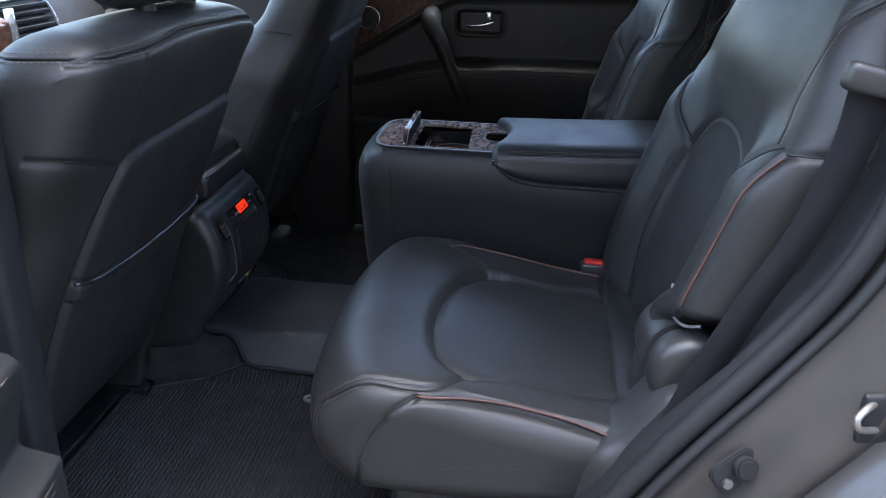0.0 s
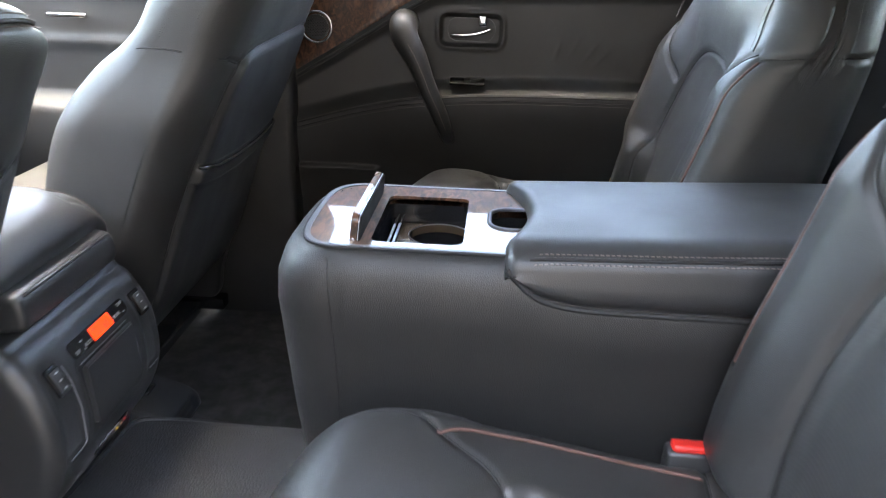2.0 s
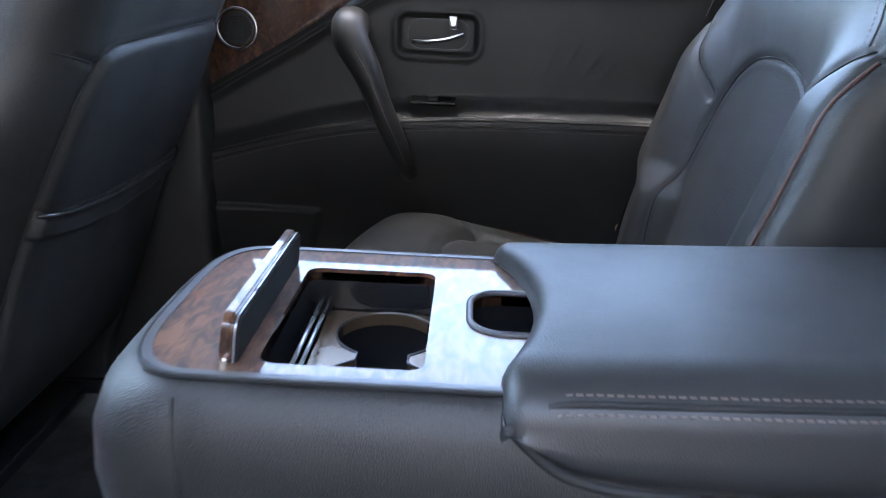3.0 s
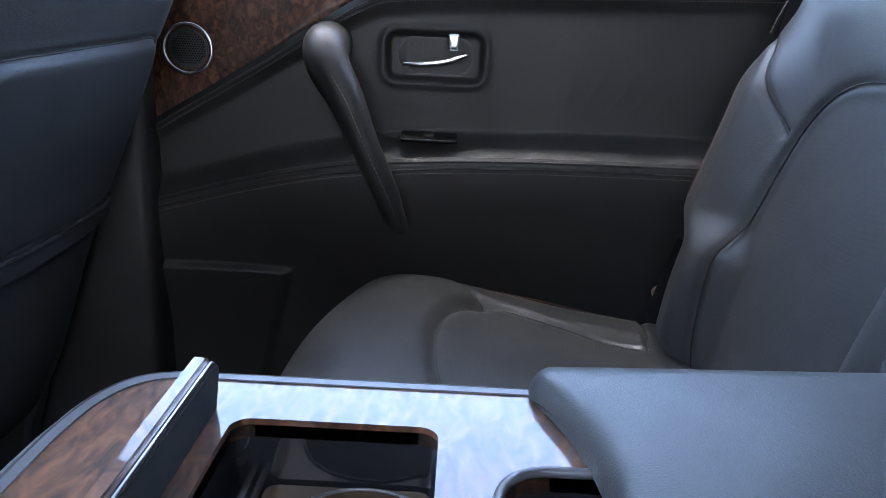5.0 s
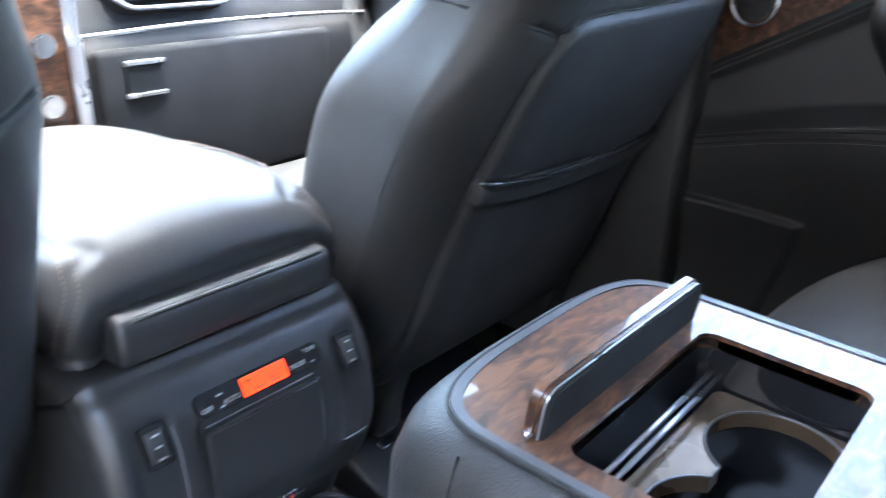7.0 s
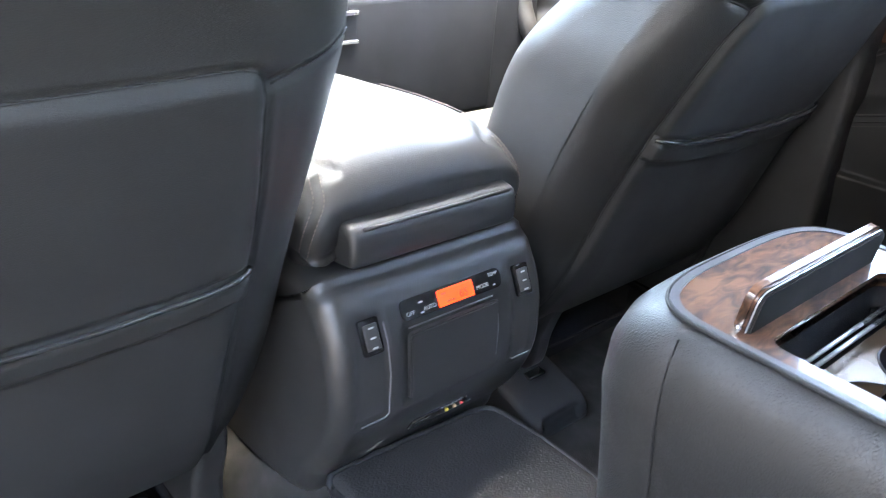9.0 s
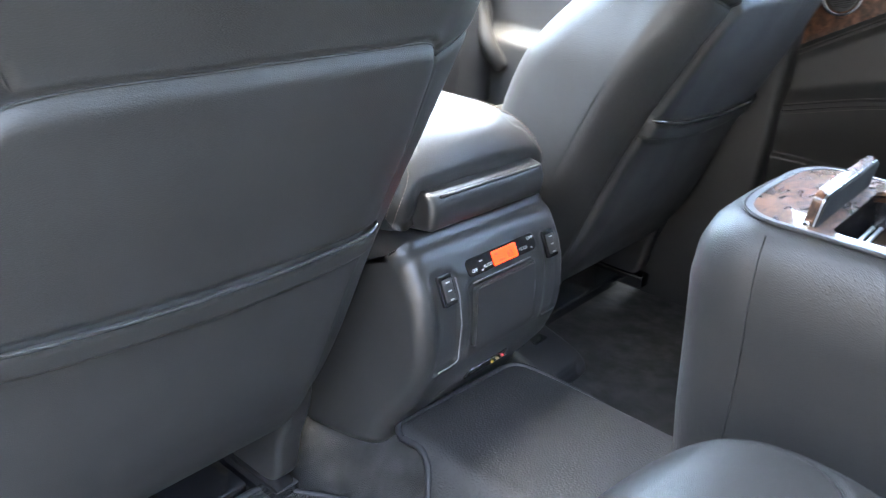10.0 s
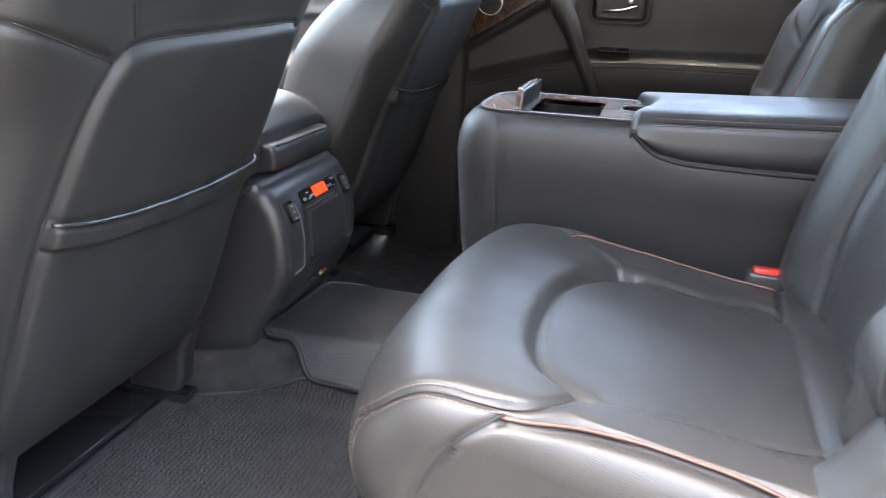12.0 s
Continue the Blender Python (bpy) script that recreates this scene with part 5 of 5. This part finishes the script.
    rad = np.interp(np.linspace(0, 1, 60), [0, 0.12, 0.25, 0.5, 0.8, 1], [0.034, 0.034, 0.030, 0.022, 0.019, 0.014])
    g = tube("grip", path, 0.02, LEATHER, d, "leather-wrapped pull handle", n=20, radii=rad)
    off = np.stack([path[:, 0] + 0.004, path[:, 1] - rad - 0.0004, path[:, 2]], 1)
    stitches("stitching", off[8:56], np.tile([0, -1.0, 0], (48, 1)), THREAD, g, 0.0, 0.004, 0.003, rise=0.0)
    # handle
    part("bezel", moved(ring_bm(rounded_rect(0, 0, 0.116, 0.056, 0.024, 8), rounded_rect(0, 0, 0.110, 0.050, 0.022, 8), 0.004), pose(-0.145, 2.648, 0.660, 90, 0, 0)), PLASTIC, d)
    lever = tube("door_handle", smooth_path([(-0.190, 2.632, 0.650), (-0.165, 2.622, 0.650), (-0.135, 2.620, 0.654), (-0.112, 2.622, 0.660), (-0.100, 2.630, 0.665)], 24), 0.0075, CHROME, d, "chrome door lever", n=12, flat=0.6)
    part("lock_knob", moved(box_bm(-0.009, 0.009, -0.006, 0.006, -0.012, 0.014, 0.004), pose(-0.118, 2.632, 0.682)), CHROME, d, "chrome lock tab")
    # window switch on the armrest
    swt = part("window_switch", moved(box_bm(-0.042, 0.042, -0.012, 0.012, -0.003, 0.003, 0.002), pose(-0.148, 2.612, 0.545, 25, 0, 0)), GLOSS_BLACK, d, "black window switch plate")
    tube("rim", [tuple(pose(-0.148, 2.611, 0.548, 25, 0, 0) @ Vector((x, y, 0))) for x, y in rounded_rect(0, 0, 0.084, 0.024, 0.006)], 0.0009, PLASTIC, swt, closed=True)
    part("rocker", moved(box_bm(-0.008, 0.008, -0.006, 0.006, -0.002, 0.006, 0.002), pose(-0.148, 2.613, 0.546, 25, 0, 0)), PLASTIC, swt)
    part("belt_line", box_bm(-0.80, 0.66, 2.635, 2.68, 0.775, 0.80, 0.006), SOFT_PLASTIC, d)


rear_door()
window_right = part("window_1", box_bm(-0.66, 0.40, 2.648, 2.652, 0.80, 1.24, 0), SHADE)
window_right.visible_shadow = False
tagged(window_right, "lightly shaded closed side window of the rear door", "window", kind="structure")

quarter = part("window_3", box_bm(0.80, 1.75, 2.646, 2.652, 0.80, 1.24, 0), TINT)
tagged(quarter, "dark tinted rear quarter window", "window", kind="structure")

# front door on the right and the dashboard
def front_door():
    d = thing("front_door", "closed black front door panel with pull handle and wood trim", "car door")
    def face(x, z):
        za = 0.43 + (x + 0.8) * -0.03
        y = 2.645 - 0.05 * step_up((za + 0.04 - z) / 0.045) + 0.04 * step_up((za - 0.02 - z) / 0.25)
        return y - 0.010 * np.exp(-((z - 0.60) / 0.014) ** 2)
    relief("panel", -1.75, -0.82, -0.08, 0.775, face, 2.68, LEATHER, d, step=0.01)
    relief("wood_trim", -1.75, -0.82, 0.705, 0.775, lambda x, z: 2.642 + 0 * x, 2.66, WOOD, d, step=0.02)
    path = smooth_path([(-1.40, 2.645, 0.61), (-1.395, 2.60, 0.60), (-1.38, 2.57, 0.56), (-1.35, 2.56, 0.50), (-1.31, 2.565, 0.43), (-1.29, 2.60, 0.38)], 40)
    tube("grip", path, 0.024, LEATHER, d, "leather-wrapped pull handle", n=16, radii=np.interp(np.linspace(0, 1, 40), [0, 0.25, 0.6, 1], [0.04, 0.036, 0.024, 0.02]))
    part("door_handle", moved(box_bm(-0.05, 0.05, -0.006, 0.006, -0.006, 0.006, 0.004), pose(-1.12, 2.62, 0.665)), CHROME, d, "chrome door lever")
    part("belt_line", box_bm(-1.75, -0.82, 2.635, 2.68, 0.775, 0.80, 0.006), SOFT_PLASTIC, d)
    return d


right_front_door = front_door()
left_front_door = copy_thing(right_front_door, Matrix.Translation((0, 2 * CY, 0)) @ Matrix.Diagonal((1, -1, 1, 1)))


def dashboard():
    d = thing("dashboard", "black dashboard with glove box, silver trim line and air vents", "dashboard")
    p = Pad([(-1.36, 0.02), (-1.33, 0.20), (-1.325, 0.36), (-1.335, 0.50), (-1.36, 0.56), (-1.40, 0.64), (-1.46, 0.71), (-1.56, 0.745), (-1.80, 0.75), (-1.9, 0.6), (-1.9, 0.1), (-1.6, 0.0)], 0.90, 2.62, 0.03, 0.012)
    p.seam("+x", [(1.93, 0.545), (2.2, 0.55), (2.58, 0.55)], 0.006, 0.008)
    p.build(d, "body", DASH)
    glove = part("glove_box", box_bm(-1.345, -1.318, 1.95, 2.46, 0.26, 0.53, 0.012), DASH, d, "black glove box lid")
    part("latch", box_bm(-1.320, -1.314, 2.0, 2.07, 0.455, 0.505, 0.002), DASH, glove)
    for z in (0.507, 0.452):
        part("latch_edge", box_bm(-1.322, -1.309, 1.998, 2.072, z - 0.004, z + 0.004, 0.0015), SATIN, glove, "satin silver latch edge")
    tube("trim_line", smooth_path([(-1.325, 1.93, 0.555), (-1.322, 2.15, 0.562), (-1.325, 2.40, 0.560), (-1.34, 2.58, 0.55)], 40), 0.004, SATIN, d, "bright silver trim line")
    stack = part("centre_panel", box_bm(-1.40, -1.27, 1.63, 1.90, 0.30, 0.70, 0.02), WOOD, d, "burl wood centre stack")
    for y in (1.63, 1.895):
        tube("edge", smooth_path([(-1.262, y, 0.28), (-1.262, y, 0.5), (-1.275, y, 0.72)], 12), 0.012, SATIN, d, "satin silver stack edge")
    for z in (0.47, 0.56):
        part("knob", moved(cyl_bm(0.018, 0.024, 28, 0.004), pose(-1.262, 1.845, z, 0, 90, 0)), CHROME, d, "chrome rotary knob")
    vent = part("vent", moved(plate_bm(rounded_rect(0, 0, 0.26, 0.15, 0.05, 8), 0.05, 0.006), pose(-1.375, 2.13, 0.655, 90, 0, 90) @ pose(0, 0, 0, -22, 0, 0)), DASH, d, "air vent with black slats")
    frame_at = pose(-1.372, 2.13, 0.655, 90, 0, 90) @ pose(0, 0, 0, -22, 0, 0)
    tube("ring", [tuple(frame_at @ Vector((x, y, 0.002))) for x, y in rounded_rect(0, 0, 0.25, 0.14, 0.048, 8)], 0.004, SATIN, vent, "satin silver ring", closed=True)
    for k in range(6):
        part("slat", moved(box_bm(-0.105, 0.105, -0.005, 0.005, 0.0, 0.010, 0.001), frame_at @ pose(0, -0.05 + k * 0.02, 0, 25, 0, 0)), DASH, vent)


dashboard()
windscreen = part("window_2", moved(box_bm(-0.55, 0.55, -0.86, 0.86, -0.003, 0.003, 0), pose(-1.43, CY, 1.0, 0, -32, 0)), GLASS)
windscreen.visible_shadow = False
tagged(windscreen, "sloping clear windscreen above the dashboard", "windscreen", kind="structure")
front_wall = part("wall_front", box_bm(-1.98, -1.9, 0.86, 2.67, -0.1, 0.74, 0.01), SOFT_PLASTIC)
tagged(front_wall, "black bulkhead behind the dashboard", "wall", kind="structure")

# ---- mats ----
def shaped_mat(name, outline, lift, mat, label):
    """A mat cut to an outline in x and y that lies on the floor, with a bound edge."""
    t = thing(name, label, "floor mat", group="floor mats")
    o = np.array(outline, float)
    lo, hi = o.min(0), o.max(0)
    ring = resample_outline(np.vstack([o, o[:1]]), 200)

    def keep(x, y):
        return inside(np.stack([x, y], 1), o)
    sheet("carpet", lo[0], hi[0], lo[1], hi[1], lambda x, y: floor_height(x, y) + lift, 0.006, mat, t, step=0.006, keep=keep)
    tube("bound_edge", [(x, y, float(floor_height(x, y)) + lift - 0.001) for x, y in ring], 0.0055, RUBBER, t, closed=True)
    return t


def rounded_outline(pts, n=120):
    q = np.array(pts, float)
    out = []
    for i in range(len(q)):
        a, b, c = q[i - 1], q[i], q[(i + 1) % len(q)]
        r = min(0.03, 0.4 * np.linalg.norm(a - b), 0.4 * np.linalg.norm(c - b))
        p0, p2 = b + (a - b) / np.linalg.norm(a - b) * r, b + (c - b) / np.linalg.norm(c - b) * r
        for t in np.linspace(0, 1, 6):
            out.append((1 - t) ** 2 * p0 + 2 * t * (1 - t) * b + t * t * p2)
    return out


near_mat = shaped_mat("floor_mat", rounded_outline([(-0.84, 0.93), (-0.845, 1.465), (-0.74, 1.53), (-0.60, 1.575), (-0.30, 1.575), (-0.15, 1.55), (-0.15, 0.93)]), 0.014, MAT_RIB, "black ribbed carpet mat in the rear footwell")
shaped_mat("floor_mat", rounded_outline([(-0.718, 1.61), (-0.70, 1.90), (-0.36, 1.96), (-0.36, 1.56), (-0.60, 1.565), (-0.635, 1.60), (-0.66, 1.612)]), 0.022, MAT_RUBBER, "black dotted mat over the centre tunnel")
EYELET = (-0.432, 1.498)
tube("eyelet", [(EYELET[0] + 0.010 * math.cos(a), EYELET[1] + 0.010 * math.sin(a), float(floor_height(*EYELET)) + 0.016) for a in np.linspace(0, 2 * math.pi, 20, endpoint=False)], 0.004, STEEL, near_mat, "metal eyelet", closed=True)


def floor_duct():
    t = thing("floor_duct", "black plastic air duct outlet on the carpeted floor", "air duct")
    p = Pad([(-0.90, -0.07), (-0.90, 0.0), (-0.82, -0.005), (-0.74, -0.022), (-0.690, -0.040), (-0.672, -0.062), (-0.68, -0.085), (-0.75, -0.09), (-0.88, -0.09)], 1.995, 2.135, 0.012, 0.005)
    p.press("+x", [(2.02, -0.078), (2.02, -0.048), (2.11, -0.048), (2.11, -0.078)], 0.008, 0.004, smooth=False)
    p.build(t, "housing", DASH)
    part("slot", moved(box_bm(-0.03, 0.03, -0.003, 0.003, -0.004, 0.004, 0.002), pose(-0.66, 1.985, -0.078, 0, 0, 30)), GLOSS_BLACK, t)


floor_duct()


# ---- belt ----
def belt():
    t = thing("seat_belt", "black seat belt webbing hanging beside the rear seat", "seat belt")
    path = smooth_path([(0.375, 0.885, 0.82), (0.37, 0.888, 0.74), (0.345, 0.893, 0.64), (0.30, 0.90, 0.53), (0.26, 0.905, 0.42), (0.225, 0.91, 0.30), (0.20, 0.92, 0.18)], 60)
    verts, faces = [], []
    for i, (x, y, z) in enumerate(path):
        for dx, dy in ((-0.022, 0.004), (0.022, -0.004), (0.022, -0.0055), (-0.022, 0.0025)):
            verts.append((x + dx, y + dy, z + dx * 0.3))
    for i in range(59):
        for j in range(4):
            faces.append((i * 4 + j, i * 4 + (j + 1) % 4, i * 4 + 4 + (j + 1) % 4, i * 4 + 4 + j))
    link_mesh("webbing", verts, faces, WEBBING, t)
    part("tag", moved(plate_bm(rounded_rect(0, 0, 0.026, 0.022, 0.009), 0.002), pose(0.224, 0.893, 0.318, 90, 0, 0) @ pose(0, 0, 0, 0, 0, 35)), WHITE, t, "small white belt label")
    part("mark", moved(plate_bm(rounded_rect(0, 0, 0.014, 0.003, 0.001), 0.001), pose(0.224, 0.8915, 0.318, 90, 0, 0) @ pose(0, 0, 0, 0, 0, 35)), SEAM, t)
    part("guide", moved(box_bm(-0.045, 0.045, -0.012, 0.012, -0.016, 0.016, 0.009), pose(0.385, 0.88, 0.81, 0, 12, 0)), PLASTIC, t, "black plastic belt guide")
    return t


left_belt = belt()
right_belt = copy_thing(left_belt, Matrix.Translation((0.0, 2 * CY - 0.02, 0)) @ Matrix.Diagonal((1, -1, 1, 1)))
for child in right_belt.children:
    if child.name.startswith(("tag", "mark")):
        child.data = child.data.copy()
        child.data.materials[0] = TAN


# ---- open rear door on the near side ----
def open_door():
    d = thing("open_door", "open rear door with grey stitched armrest and wood trim", "car door")
    def face(x, z):
        return 0.0 - 0.055 * step_up((0.460 - z) / 0.03) + 0.02 * step_up((0.42 - z) / 0.12) - 0.05 * step_up((0.305 - z) / 0.025) + 0.004 * np.exp(-((z - 0.434) / 0.003) ** 2) + 0.004 * np.exp(-((z - 0.262) / 0.003) ** 2)
    m = pose(-0.655, 0.80, 0, 0, 0, 101)
    obs = [relief("panel", -0.95, -0.02, -0.1, 0.78, face, 0.08, BACK_VINYL, d, step=0.006), relief("wood_trim", -0.9, -0.02, 0.485, 0.59, lambda x, z: -0.004 + 0 * x, 0.02, WOOD, d, "glossy burl wood trim", step=0.02)]
    xs = np.linspace(-0.9, -0.05, 200)
    for z in (0.441, 0.427, 0.269, 0.255):
        pth = np.stack([xs, face(xs, np.full(200, z)) - 0.0006, np.full(200, z)], 1)
        obs.append(stitches("stitching", pth, np.tile([0, -1.0, 0], (200, 1)), THREAD, d, rise=0.0))
    for ob in obs:
        ob.data.transform(m)
    return d


open_door()
